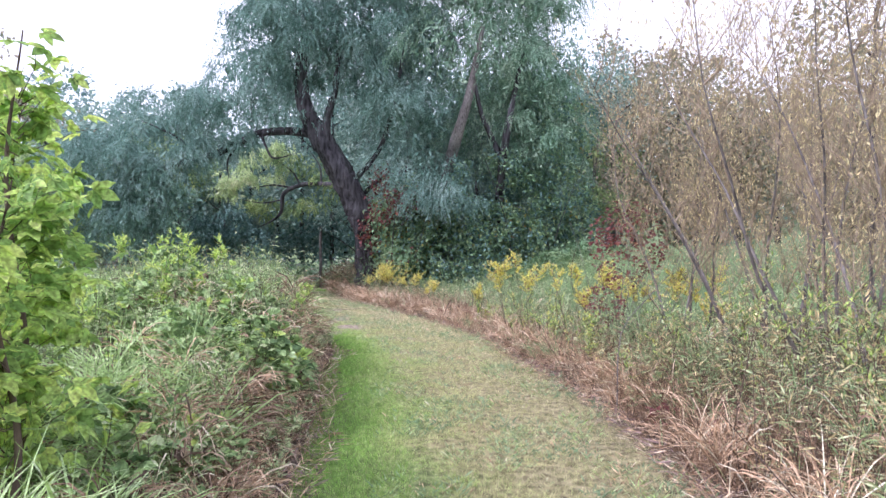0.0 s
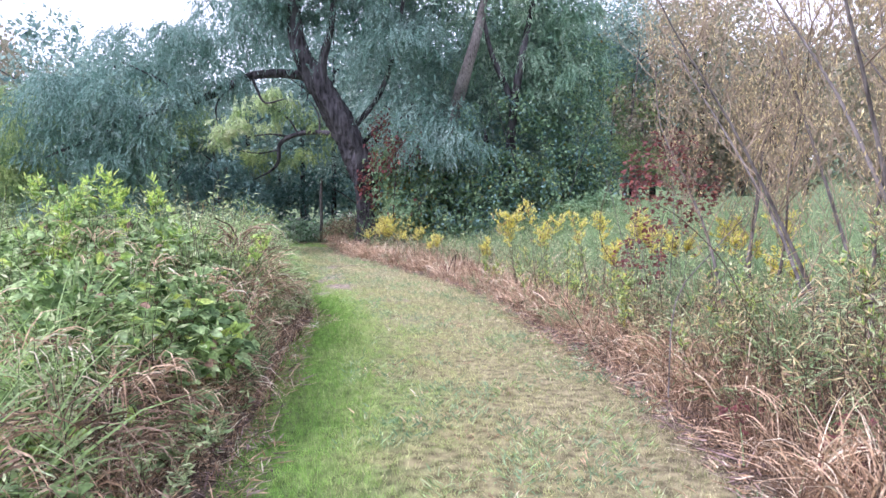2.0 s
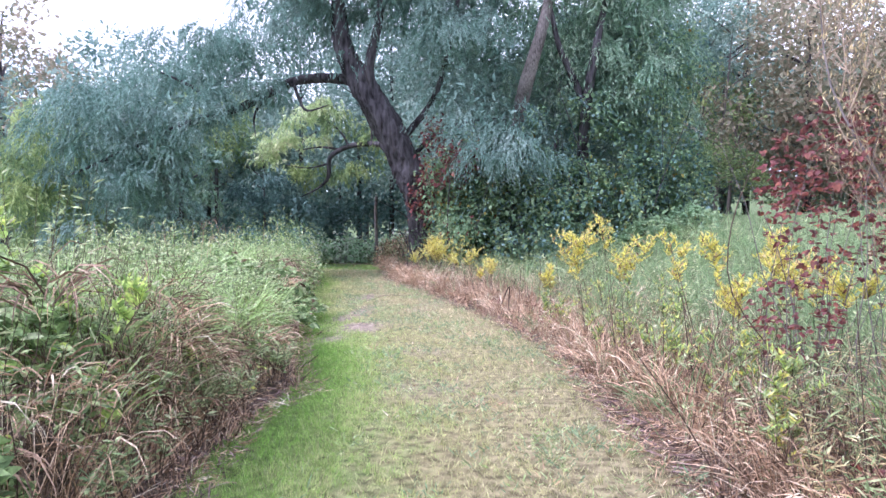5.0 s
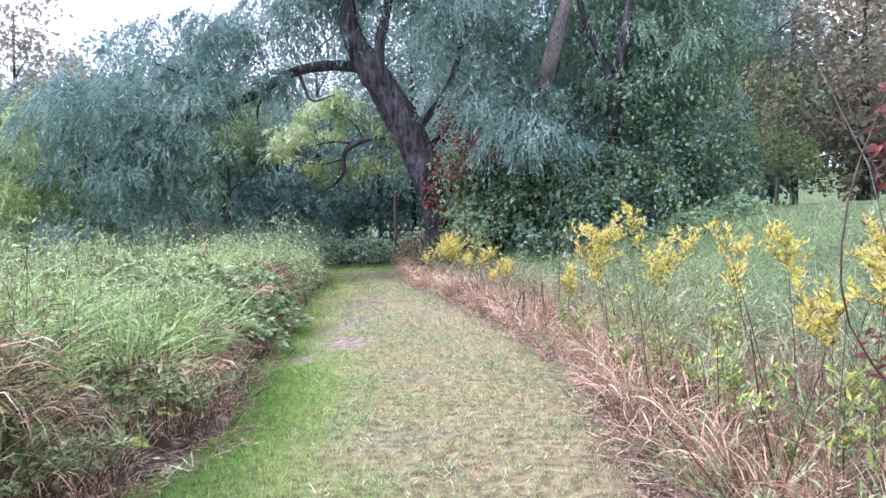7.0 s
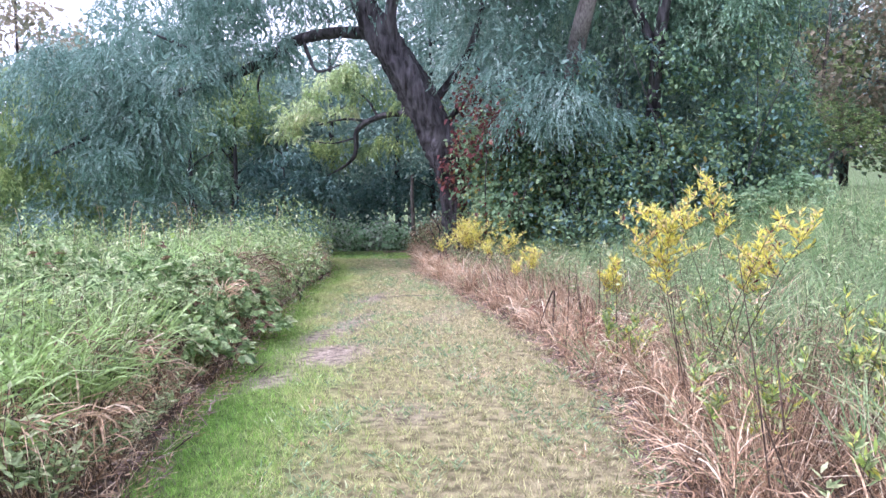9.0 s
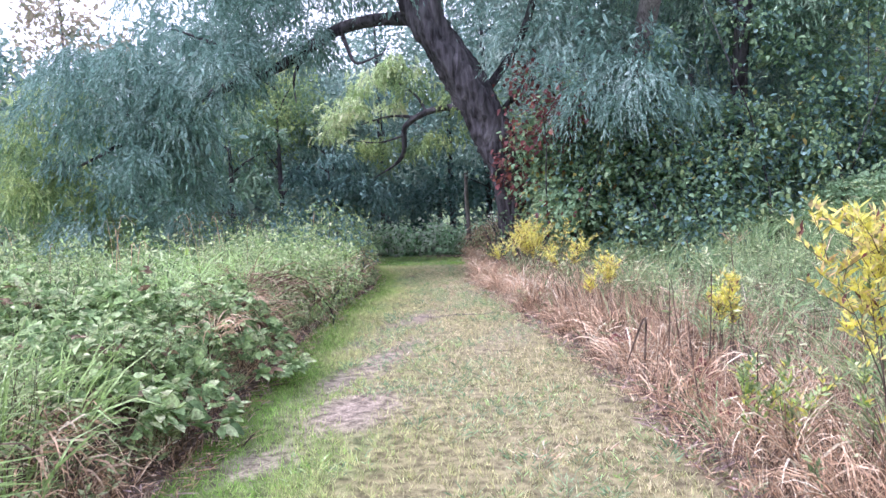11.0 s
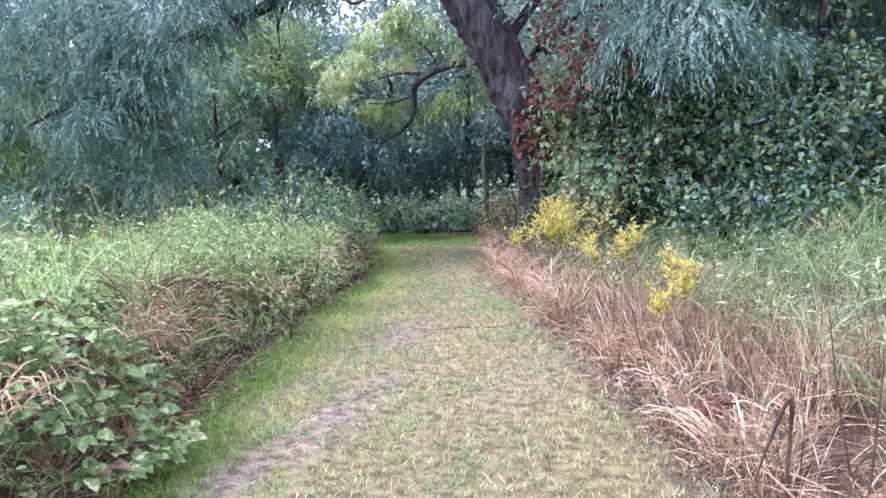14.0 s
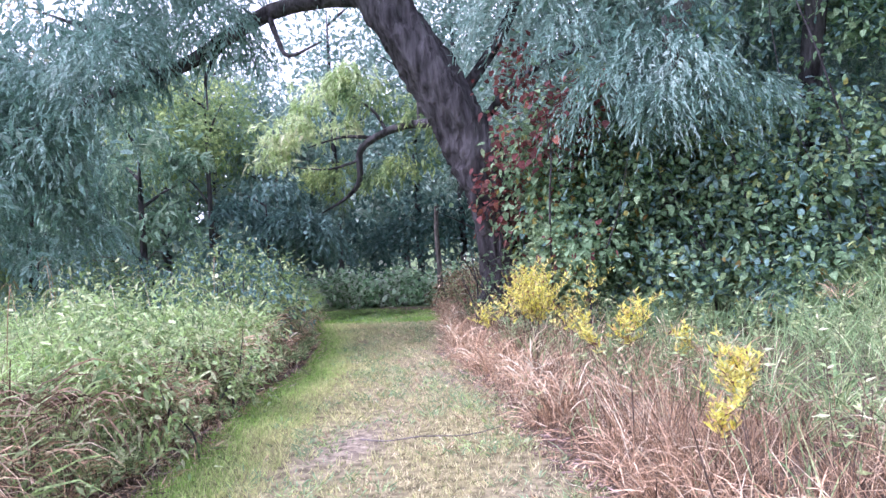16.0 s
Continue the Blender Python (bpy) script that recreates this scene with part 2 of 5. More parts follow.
HAY = leaf_material("dry_blade", [(0.15, 0.095, 0.045), (0.40, 0.27, 0.135), (0.62, 0.455, 0.24), (0.76, 0.63, 0.38)], 0.25, 0.6, 0.9, gain=1.29)
BRAMBLE_PALE = leaf_material("pale_bramble_leaf", [(0.07, 0.12, 0.045), (0.17, 0.25, 0.10), (0.28, 0.36, 0.165), (0.41, 0.44, 0.24)], 0.35, 0.85, 2.0, gain=1.6, cool=1.15)
WITHERED = leaf_material("withered_blade", [(0.05, 0.034, 0.02), (0.145, 0.10, 0.052), (0.31, 0.21, 0.11), (0.52, 0.41, 0.23)], 0.2, 0.65, 1.4, gain=1.1)
FIELD = leaf_material("field_blade", [(0.06, 0.11, 0.04), (0.13, 0.21, 0.075), (0.2, 0.29, 0.11), (0.30, 0.35, 0.17)], 0.35, 0.6, 0.7, 0.5, gain=1.7)
TAN = leaf_material("tan_leaf", [(0.22, 0.19, 0.08), (0.37, 0.30, 0.13), (0.46, 0.41, 0.18)], 0.4, 0.6, 0.7, gain=1.85)
LITTER = leaf_material("litter", [(0.07, 0.05, 0.036), (0.20, 0.14, 0.10), (0.35, 0.265, 0.19)], 0.05, 0.8, 3.0, gain=1.4)
# leaf colours raised to stand in for light the canopy keeps off
UNDERGROWTH_LIT = leaf_material("lit_undergrowth_leaf", [(0.16, 0.26, 0.12), (0.28, 0.40, 0.2), (0.42, 0.52, 0.3)], 0.4, 0.6, 1.5, gain=2.5)
BARK = bark_material("willow_bark", (0.012, 0.010, 0.013), (0.15, 0.14, 0.155), 5, 0.2, 0.15)
GREYBARK = bark_material("grey_bark", (0.08, 0.07, 0.065), (0.30, 0.27, 0.26), 14, 0.3, 0.006)
TWIGBARK = bark_material("twig_bark", (0.2, 0.15, 0.1), (0.55, 0.44, 0.32), 14, 0.3, 0.003)
# brighter copy of the willow leaf; its colours make up for missing light
WILLOW_BRIGHTENED = leaf_material("brightened_willow_leaf", [(0.05, 0.085, 0.04), (0.09, 0.155, 0.075), (0.15, 0.215, 0.11), (0.23, 0.28, 0.15)], 0.26, 0.6, 1.0, 0.6, gain=2.4, cool=1.42)
BROWNBARK = bark_material("brown_bark", (0.05, 0.035, 0.025), (0.17, 0.12, 0.09), 14, 0.3, 0.004)

# ---- geometry helpers ----
rng = np.random.default_rng(7)
EDGE_L = np.array([(-40, -0.9), (0, -0.9), (5, -1.15), (7, -1.4), (9.6, -1.85), (11.6, -2.0), (13.5, -2.7), (15.4, -3.3), (17.4, -4.0), (19.2, -4.6), (21.7, -5.3), (24, -5.8), (26, -6.5), (29.0, -8.0), (31, -9.6), (32, -16), (33, -30)])
EDGE_R = np.array([(-40, 1.6), (0, 1.6), (5, 1.5), (7.2, 1.4), (9.3, 1.1), (12.2, 0.55), (14, 0.3), (16.5, -0.5), (18.5, -1.3), (20, -2.0), (22, -2.8), (25, -4.1), (28, -5.0), (31, -5.7), (33.2, -6.6), (34.3, -9), (35, -30)])


def left_edge(y):
    return np.interp(y, EDGE_L[:, 0], EDGE_L[:, 1])


def right_edge(y):
    return np.interp(y, EDGE_R[:, 0], EDGE_R[:, 1])


def smooth(v):
    v = np.clip(v, 0, 1)
    return v * v * (3 - 2 * v)


def waves(x, y, k, seed=0.0):
    """A cheap smooth noise, about -1 to 1."""
    return (np.sin(k * (x + 0.7 * y) + seed) + np.sin(k * (1.3 * x - 0.9 * y) * 1.31 + 2.1 * seed + 1) + np.sin(k * (-0.4 * x + 1.1 * y) * 2.13 + 3.7 * seed) * 0.6) / 2.6


def gz(x, y):
    x, y = np.asarray(x, float), np.asarray(y, float)
    s = x - right_edge(np.minimum(y, 30))
    bank = 1.9 * smooth((s - 2.2) / 9) * smooth((y - 5) / 12)
    hill = 7.0 * smooth((np.hypot(x + 4, y - 15) - 42) / 60)
    return bank + hill + 0.03 * waves(x, y, 1.1, 2) * smooth((np.abs(x - (left_edge(y) + right_edge(y)) / 2) - 1) / 3) + 0.008 * waves(x, y, 4.0)


def unit(v):
    return v / np.maximum(np.linalg.norm(v, axis=-1, keepdims=True), 1e-9)


def mesh_object(name, verts, quads, mats, parent=None, mat_index=None, attrs=None, smooth_shade=False):
    me = bpy.data.meshes.new(name)
    verts, quads = np.asarray(verts, np.float32), np.asarray(quads, np.int32)
    me.vertices.add(len(verts)); me.vertices.foreach_set("co", verts.ravel())
    me.loops.add(quads.size); me.loops.foreach_set("vertex_index", quads.ravel())
    me.polygons.add(len(quads))
    me.polygons.foreach_set("loop_start", np.arange(0, quads.size, 4, dtype=np.int32))
    for m in mats:
        me.materials.append(m)
    if mat_index is not None:
        me.polygons.foreach_set("material_index", np.asarray(mat_index, np.int32))
    if smooth_shade:
        me.polygons.foreach_set("use_smooth", np.ones(len(quads), bool))
    for key, vals in (attrs or {}).items():
        a = me.attributes.new(key, "FLOAT", "POINT")
        a.data.foreach_set("value", np.asarray(vals, np.float32))
    me.update(calc_edges=True)
    ob = new(name, me)
    ob.parent = parent
    return ob


class Batch:
    """Gathers many small quads for one mesh."""
    def __init__(self):
        self.v, self.q, self.m, self.u, self.n = [], [], [], [], 0

    def add(self, v, q, mat=0):
        """v: N x k x 3, q: faces of one item as indices into its k vertices."""
        n, k = v.shape[:2]
        if n == 0:
            return
        q = np.asarray(q, np.int64)
        self.v.append(v.reshape(-1, 3))
        self.q.append((q[None] + (np.arange(n) * k)[:, None, None] + self.n).reshape(-1, 4))
        self.m.append(np.repeat(np.broadcast_to(mat, n), len(q)))
        self.n += n * k

    def make(self, name, mats, parent=None, attrs=None):
        v = np.concatenate(self.v)
        return mesh_object(name, v, np.concatenate(self.q), mats, parent, np.concatenate(self.m), attrs(v) if attrs else None)


def blades(b, base, way, length, width, droop, segs=3, mat=0, taper=0.25):
    """Narrow bending strips."""
    n = len(base)
    p, d = base.copy(), unit(way)
    side = unit(np.cross(d, rng.normal(size=(n, 3))))
    step = (length / segs)[:, None]
    rows = []
    for k in range(segs + 1):
        f = k / segs
        w = width * (0.55 + 0.9 * f if f < 0.4 else 0.91 * (1 - (f - 0.4) / 0.6) + 0.06)
        rows += [p - side * w[:, None] / 2, p + side * w[:, None] / 2]
        p = p + d * step
        d = unit(d + np.array([0, 0, -1.0]) * (droop * (0.4 + f))[:, None])
    v = np.stack(rows, 1)
    b.add(v, [[2 * k, 2 * k + 1, 2 * k + 3, 2 * k + 2] for k in range(segs)], mat)


def diamonds(b, base, way, length, width, mat=0, fold=0.15):
    n = len(base)
    d = unit(way)
    side = unit(np.cross(d, rng.normal(size=(n, 3)) * 0.6 + [0, 0, 1]))
    up = np.cross(side, d)
    mid = base + d * (length * 0.45)[:, None] + up * (width * fold)[:, None]
    w = side * (width / 2)[:, None]
    b.add(np.stack([base, mid + w, base + d * length[:, None], mid - w], 1), [[0, 1, 2, 3]], mat)


def ovate(b, base, way, length, width, mat=0, flat=1.0):
    """Broad leaves of two folded halves with a pointed tip."""
    n = len(base)
    d = unit(way)
    side = unit(np.cross(d, rng.normal(size=(n, 3)) * 0.5 / flat + [0, 0, 1]))
    up = np.cross(side, d)
    L, W = length[:, None], width[:, None]
    droop = np.array([0, 0, -0.15])
    a1, a2 = base + d * L * 0.3 + up * W * 0.12, base + d * L * 0.7 + up * W * 0.06 + droop * L * 0.3
    tip = base + d * L + droop * L
    b.add(np.stack([base, a1 + side * W * 0.5, a2 + side * W * 0.36, tip, a2 - side * W * 0.36, a1 - side * W * 0.5], 1), [[0, 1, 2, 3], [0, 3, 4, 5]], mat)


def tube_rows(points, radii, sides=8, lumps=0.0, fine=6):
    """A tapering tube through the points (Catmull-Rom), for trunks and stems."""
    pts, rad = np.array(points, float), np.array(radii, float)
    t = np.linspace(0, len(pts) - 1, max(2, (len(pts) - 1) * fine + 1))
    i = np.minimum(t.astype(int), len(pts) - 2)
    f = (t - i)[:, None]
    ext = np.vstack([2 * pts[0] - pts[1], pts, 2 * pts[-1] - pts[-2]])
    p0, p1, p2, p3 = ext[i], ext[i + 1], ext[i + 2], ext[i + 3]
    c = 0.5 * (2 * p1 + (p2 - p0) * f + (2 * p0 - 5 * p1 + 4 * p2 - p3) * f**2 + (3 * p1 - p0 - 3 * p2 + p3) * f**3)
    r = np.interp(t, range(len(rad)), rad)
    d = unit(np.gradient(c, axis=0))
    s = unit(np.cross(d, [0.31, 0.95, 0.1]))
    e = np.cross(d, s)
    a = np.linspace(0, 2 * np.pi, sides, endpoint=False)
    lum = 1 + lumps * (np.sin(a[None] * 3 + t[:, None] * 2.1) * 0.5 + np.sin(a[None] * 5 - t[:, None] * 3.3 + 1) * 0.35 + rng.normal(size=(len(t), sides)) * 0.25)
    ring = c[:, None] + (s[:, None] * np.cos(a)[None, :, None] + e[:, None] * np.sin(a)[None, :, None]) * (r[:, None] * lum)[..., None]
    n = len(t)
    q = [[k * sides + j, k * sides + (j + 1) % sides, (k + 1) * sides + (j + 1) % sides, (k + 1) * sides + j] for k in range(n - 1) for j in range(sides)]
    return ring, q


def tube(name, points, radii, mat, parent, sides=8, lumps=0.0, fine=6, label=""):
    ring, q = tube_rows(points, radii, sides, lumps, fine)
    ob = mesh_object(name, ring.reshape(-1, 3), q, [mat], parent, smooth_shade=True)
    return tagged(ob, label)


def twigs(b, starts, ways, lengths, radius, mat=0, sides=3, segs=3, wobble=0.25, rise=0.1):
    """Many thin three-sided twigs. Returns their ends and last directions."""
    p, d = starts.copy(), unit(ways)
    rows, paths = [], []
    for k in range(segs + 1):
        s = unit(np.cross(d, [0.2, 0.3, 1.0]))
        e = np.cross(d, s)
        r = (radius * (1 - 0.75 * k / segs))[:, None]
        for j in range(sides):
            a = 2 * math.pi * j / sides
            rows.append(p + (s * math.cos(a) + e * math.sin(a)) * r)
        paths.append(p.copy())
        if k < segs:
            p = p + d * (lengths / segs)[:, None]
            d = unit(d + rng.normal(size=d.shape) * wobble + [0, 0, rise])
    q = [[k * sides + j, k * sides + (j + 1) % sides, (k + 1) * sides + (j + 1) % sides, (k + 1) * sides + j] for k in range(segs) for j in range(sides)]
    b.add(np.stack(rows, 1), q, mat)
    return np.stack(paths, 1), d


def crown_points(blobs, n, shell=0.6):
    """Points in the outer part of a set of ellipsoids (x, y, z, rx, ry, rz), uneven, with hollows between lumps. Returns places and outward directions."""
    blobs = np.array(blobs, float)
    area = (blobs[:, 3] * blobs[:, 5] + blobs[:, 4] * blobs[:, 5] + blobs[:, 3] * blobs[:, 4])
    pts, outs = [], []
    got = 0
    while got < n:
        k = rng.choice(len(blobs), size=n, p=area / area.sum())
        d = unit(rng.normal(size=(n, 3)))
        lump = 1 + 0.16 * np.sin(d[:, 0] * 7 + k) * np.sin(d[:, 2] * 6 + 2 * k) + 0.1 * np.sin(d[:, 1] * 13 + d[:, 2] * 11 + 3 * k)
        r = (shell + (1 - shell) * np.sqrt(rng.random(n))) * lump
        p = blobs[k, :3] + d * blobs[k, 3:] * r[:, None]
        keep = np.ones(n, bool)
        for c in blobs:
            keep &= (((p - c[:3]) / c[3:]) ** 2).sum(1) > (shell * 0.75) ** 2
        hollow = np.sin(p[:, 0] * 2.3 + k) + np.sin(p[:, 1] * 2.1 + 1.7) + np.sin(p[:, 2] * 2.9 + 2 * k)
        keep &= hollow > -1.25 + 0.5 * rng.normal(size=n)
        keep &= p[:, 2] > gz(p[:, 0], p[:, 1]) + 0.05
        pts.append(p[keep]); outs.append(d[keep])
        got += keep.sum()
    return np.concatenate(pts)[:n], np.concatenate(outs)[:n]


def boughs(blobs, size=0.42):
    """Breaks ellipsoids up into the rounded masses of single boughs over their outer part, with gaps between."""
    out = []
    for bl in blobs:
        n = int(5 + 3.2 * (bl[3] + bl[4] + bl[5]) / 1.5)
        for k in range(n):
            f = (k + 0.5) / n
            z = 1 - 1.75 * f
            a = k * 2.39996 + bl[0]
            r = math.sqrt(max(0.0, 1 - z * z))
            s = size * (0.75 + 0.5 * rng.random())
            e = 1 - s * 0.75
            out.append((bl[0] + bl[3] * e * r * math.cos(a), bl[1] + bl[4] * e * r * math.sin(a), bl[2] + bl[5] * e * z, max(bl[3] * s, 0.35), max(bl[4] * s, 0.35), max(bl[5] * s * 0.75, 0.25)))
    return out


def willow_foliage(b, blobs, sprigs, per, leaf=0.2, wide=0.035, hang=0.8, mat=0, shell=0.55):
    """Drooping plumes: each holds a fan of hanging leafy twigs over its top and outer side, open and dark below; a loose filling of longer leaves lies deeper in."""
    plumes = max(10, sprigs // 46)
    whole = blobs
    if min(bl[3] for bl in blobs) > 0.85:
        blobs = boughs(blobs)
    c, co = crown_points(blobs, plumes, shell)
    k = rng.integers(0, plumes, sprigs)
    size = (0.22 + 0.4 * rng.random(plumes) ** 1.3)[k]
    o = rng.normal(size=(sprigs, 3)) * [1, 1, 0.8] + co[k] * 0.9
    o[:, 2] = np.abs(o[:, 2]) * 0.9 - 0.15
    o = unit(o)
    p = c[k] + o * (size * (0.65 + 0.35 * rng.random(sprigs)))[:, None]
    loose = rng.random(sprigs) < 0.1
    p2, o2 = crown_points(whole, sprigs, 0.4)
    p, o = np.where(loose[:, None], p2, p), np.where(loose[:, None], o2, o)
    sway = unit(rng.normal(size=(plumes, 3)) * [1, 1, 0.2])[k]
    way = unit(o * [1, 1, 0.3] * 0.6 + sway * 0.45 + rng.normal(size=p.shape) * 0.14 + [0, 0, -0.15])
    span = hang * (0.4 + 0.8 * rng.random(plumes)[k]) * (0.75 + 0.5 * rng.random(sprigs))
    t = (np.arange(per) + 0.5) / per
    pos = p[:, None] + way[:, None] * (span[:, None] * t)[..., None] * 0.7 + np.array([0, 0, -1.0]) * (span[:, None] * t**2)[..., None] * 0.8
    tan = unit(way[:, None] * 0.7 + np.array([0, 0, -1.6]) * t[None, :, None])
    pos, tan = pos.reshape(-1, 3), tan.reshape(-1, 3)
    m = len(pos)
    diamonds(b, pos, tan + rng.normal(size=(m, 3)) * 0.36, leaf * (0.6 + 0.8 * rng.random(m)), wide * (0.7 + 0.6 * rng.random(m)), mat)
    m = int(sprigs * 0.7)
    q, qo = crown_points(blobs, m, 0.25)
    centre = np.array(blobs)[:, :3].mean(0)
    q = q + (centre - q) * 0.04 + [0, 0.12, -0.1]
    diamonds(b, q, qo * 0.4 + rng.normal(size=(m, 3)) * 0.6 + [0, 0, -0.6], leaf * (1.6 + rng.random(m)), leaf * (0.45 + 0.35 * rng.random(m)), mat)


def broad_foliage(b, blobs, sprigs, per, leaf=0.12, wide=0.09, spread=0.25, mat=0, shell=0.6, fancy=False, mats=None):
    mops = max(8, sprigs // 13)
    if min(bl[3] for bl in blobs) > 1.0:
        blobs = boughs(blobs, 0.5)
    c, co = crown_points(blobs, mops, shell)
    k = rng.integers(0, mops, sprigs)
    o = unit(rng.normal(size=(sprigs, 3)) + co[k] * 0.8 + [0, 0, 0.4])
    p = c[k] + o * (spread * (1.2 + 1.2 * rng.random(sprigs)))[:, None]
    loose = (rng.random(sprigs) < 0.12)[:, None]
    p2, o2 = crown_points(blobs, sprigs, shell)
    p, o = np.where(loose, p2, p), np.where(loose, o2, o)
    pos = (p[:, None] + rng.normal(size=(sprigs, per, 3)) * spread).reshape(-1, 3)
    m = len(pos)
    way = np.repeat(o, per, 0) * 0.6 + rng.normal(size=(m, 3)) * 0.7 + [0, 0, -0.35]
    if mats is not None:
        mat = rng.choice(len(mats), size=m, p=mats)
    (ovate if fancy else diamonds)(b, pos, way, leaf * (0.6 + 0.8 * rng.random(m)), wide * (0.6 + 0.8 * rng.random(m)), mat)


def thing(name, place, label, category, group="", kind=""):
    ob = new(name)
    ob.location = place
    ob.empty_display_size = 0.3
    return tagged(ob, label, category, group, kind)


def settle_children(root):
    """Parts are modelled in world coordinates: shift them under their root."""
    off = Vector(root.location)
    for c in root.children:
        c.location = c.location - off


# ---- the ground ----
gx = np.unique(np.round(np.concatenate([np.linspace(-600, -60, 19), np.linspace(-60, -16, 45), np.linspace(-16, 9, 141), np.linspace(9, 50, 42), np.linspace(50, 600, 19)]), 4))
gy = np.unique(np.round(np.concatenate([np.linspace(-600, -20, 19), np.linspace(-20, 0, 21), np.linspace(0, 38, 191), np.linspace(38, 90, 53), np.linspace(90, 600, 18)]), 4))
GX, GY = np.meshgrid(gx, gy)
BARE = [(-2.5, 15.6, 0.3, 0.6, 1.6), (-2.6, 14.4, 0.22, 0.35, 1.0), (-3.6, 20.2, 0.3, 1.0, 0.95), (-3.0, 17.2, 0.24, 1.5, 1.1), (-3.6, 18.4, 0.2, 0.8, 0.7), (-0.8, 11.6, 0.5, 0.4, 0.45), (-4.2, 25.5, 0.55, 2.2, 0.6), (-3.6, 23.2, 0.5, 1.2, 0.6),
        (-1.2, 13.6, 0.3, 0.3, 0.5), (-2.0, 18.8, 0.3, 1.2, 0.45), (-4.7, 28.0, 0.5, 1.5, 0.6), (-5.9, 26.5, 0.25, 1.5, 0.5)]


def way_attrs(v):
    x, y = v[:, 0], v[:, 1]
    L, R = left_edge(y), right_edge(y)
    u = (x - L) / np.maximum(R - L, 0.5)
    scaled = np.where(y < 12, 1.0, 1.0 + 0.5 * smooth((y - 12) / 8)) * u
    scaled = scaled + 0.10 * smooth((y - 14) / 5) * (1 + waves(x, y, 1.7, 4))
    scaled = np.where(y > 30, 0.1 + 0.1 * waves(x, y, 1.5, 2), scaled)
    scaled = scaled - 0.28 * smooth((u - 0.86) / 0.1) * smooth((y - 9) / 2) * smooth((20 - y) / 3)
    bare = np.zeros(len(x))
    for bx, by, sx, sy, k in BARE:
        bare = np.maximum(bare, k * np.exp(-((x - bx) / sx) ** 2 - ((y - by) / sy) ** 2))
    bare = np.clip(bare * (1.1 + 0.5 * waves(x, y, 9.0, 1)), 0, 1)
    out = np.maximum(L - x, x - R)
    wild = smooth((out + 0.22 + 0.12 * waves(x, y, 5.0, 3)) / 0.25)
    field = np.maximum(smooth((out - 3.0) / 2.0), smooth((out - 0.3) / 0.6) * smooth(1.2 - y))
    return {"u": np.clip(scaled, 0, 1), "bare": bare, "wild": wild, "field": field}


gv = np.stack([GX.ravel(), GY.ravel(), gz(GX.ravel(), GY.ravel())], 1)
nx, ny = len(gx), len(gy)
ii, jj = np.meshgrid(np.arange(nx - 1), np.arange(ny - 1))
gq = np.stack([jj * nx + ii, jj * nx + ii + 1, (jj + 1) * nx + ii + 1, (jj + 1) * nx + ii], -1).reshape(-1, 4)
tagged(mesh_object("ground", gv, gq, [GROUND], attrs=way_attrs(gv), smooth_shade=True), "earth with a mown grassy way, green on one side and straw-coloured on the other, with bare patches", "ground", kind="structure")


def on_way(n, y0, y1, power=1.0):
    y = y0 + (y1 - y0) * rng.random(n) ** power
    u = rng.random(n) * 1.04 - 0.02
    L, R = left_edge(y), right_edge(y)
    return L + u * (R - L), y, u


# ---- the mown grass ----
b = Batch()
x, y, u = on_way(360000, 3.0, 34.0, 1.6)
keep = (rng.random(len(x)) > way_attrs(np.stack([x, y], 1))["bare"] * 1.0) & (rng.random(len(x)) < 0.75 + 0.5 * waves(x, y, 6.0, 5) + 0.6 * (u < 0.3))
x, y, u = x[keep], y[keep], u[keep]
n = len(x)
tuft = waves(x, y, 23.0, 2) + 0.6 * waves(x, y, 41.0, 6)
keep = rng.random(len(x)) < 0.55 + 0.55 * tuft + 0.5 * (u < 0.28)
x, y, u, tuft = x[keep], y[keep], u[keep], tuft[keep]
n = len(x)
lush = np.where(u < 0.28, 1.3, 1.0 + 0.35 * tuft)
base = np.stack([x, y, gz(x, y) - 0.005], 1)
way = np.stack([rng.normal(size=n) * 0.7, rng.normal(size=n) * 0.7, np.ones(n) * lush], 1)
blades(b, base, way, (0.03 + 0.04 * rng.random(n)) * lush, 0.003 + 0.0038 * rng.random(n) + 0.0006 * np.maximum(y - 6, 0), 0.25 * rng.random(n), 1)
tagged(b.make("mown_grass", [TURF], attrs=way_attrs), "short mown grass, fresh green along one side, dry straw tufts along the other", "grass", kind="stuff")

# ---- litter along both edges ----
b = Batch()
n = 22000
y = 1 + 32 * rng.random(n) ** 1.3
side = rng.random(n) < 0.5
x = np.where(side, left_edge(y) + 0.14 + 0.1 * waves(0 * y, y, 3.1, 2) - np.abs(rng.normal(size=n)) * 0.34, right_edge(y) - 0.1 + np.abs(rng.normal(size=n)) * 0.32)
base = np.stack([x, y, gz(x, y) + 0.005 + 0.02 * rng.random(n)], 1)
blades(b, base, np.stack([rng.normal(size=n), rng.normal(size=n), 0.1 + 0.25 * rng.random(n)], 1), 0.05 + 0.13 * rng.random(n) ** 2, 0.005 + 0.011 * rng.random(n), 0.15 * rng.random(n), 2, (rng.random(n) < 0.55).astype(int))
tagged(b.make("plant_litter", [LITTER, HAY]), "grey-brown dead stalks and leaf litter lying along the edges of the way", "litter", kind="stuff")

# ---- the tangled weeds on both sides ----
HL = np.array([(-30, 0.7), (2, 0.45), (4, 0.55), (5, 0.85), (6.3, 1.15), (7.5, 1.55), (9.0, 1.7), (10.2, 1.55), (11.5, 1.25), (13, 1.15), (19, 1.15), (22, 0.95), (26, 1.0), (32, 1.0)])
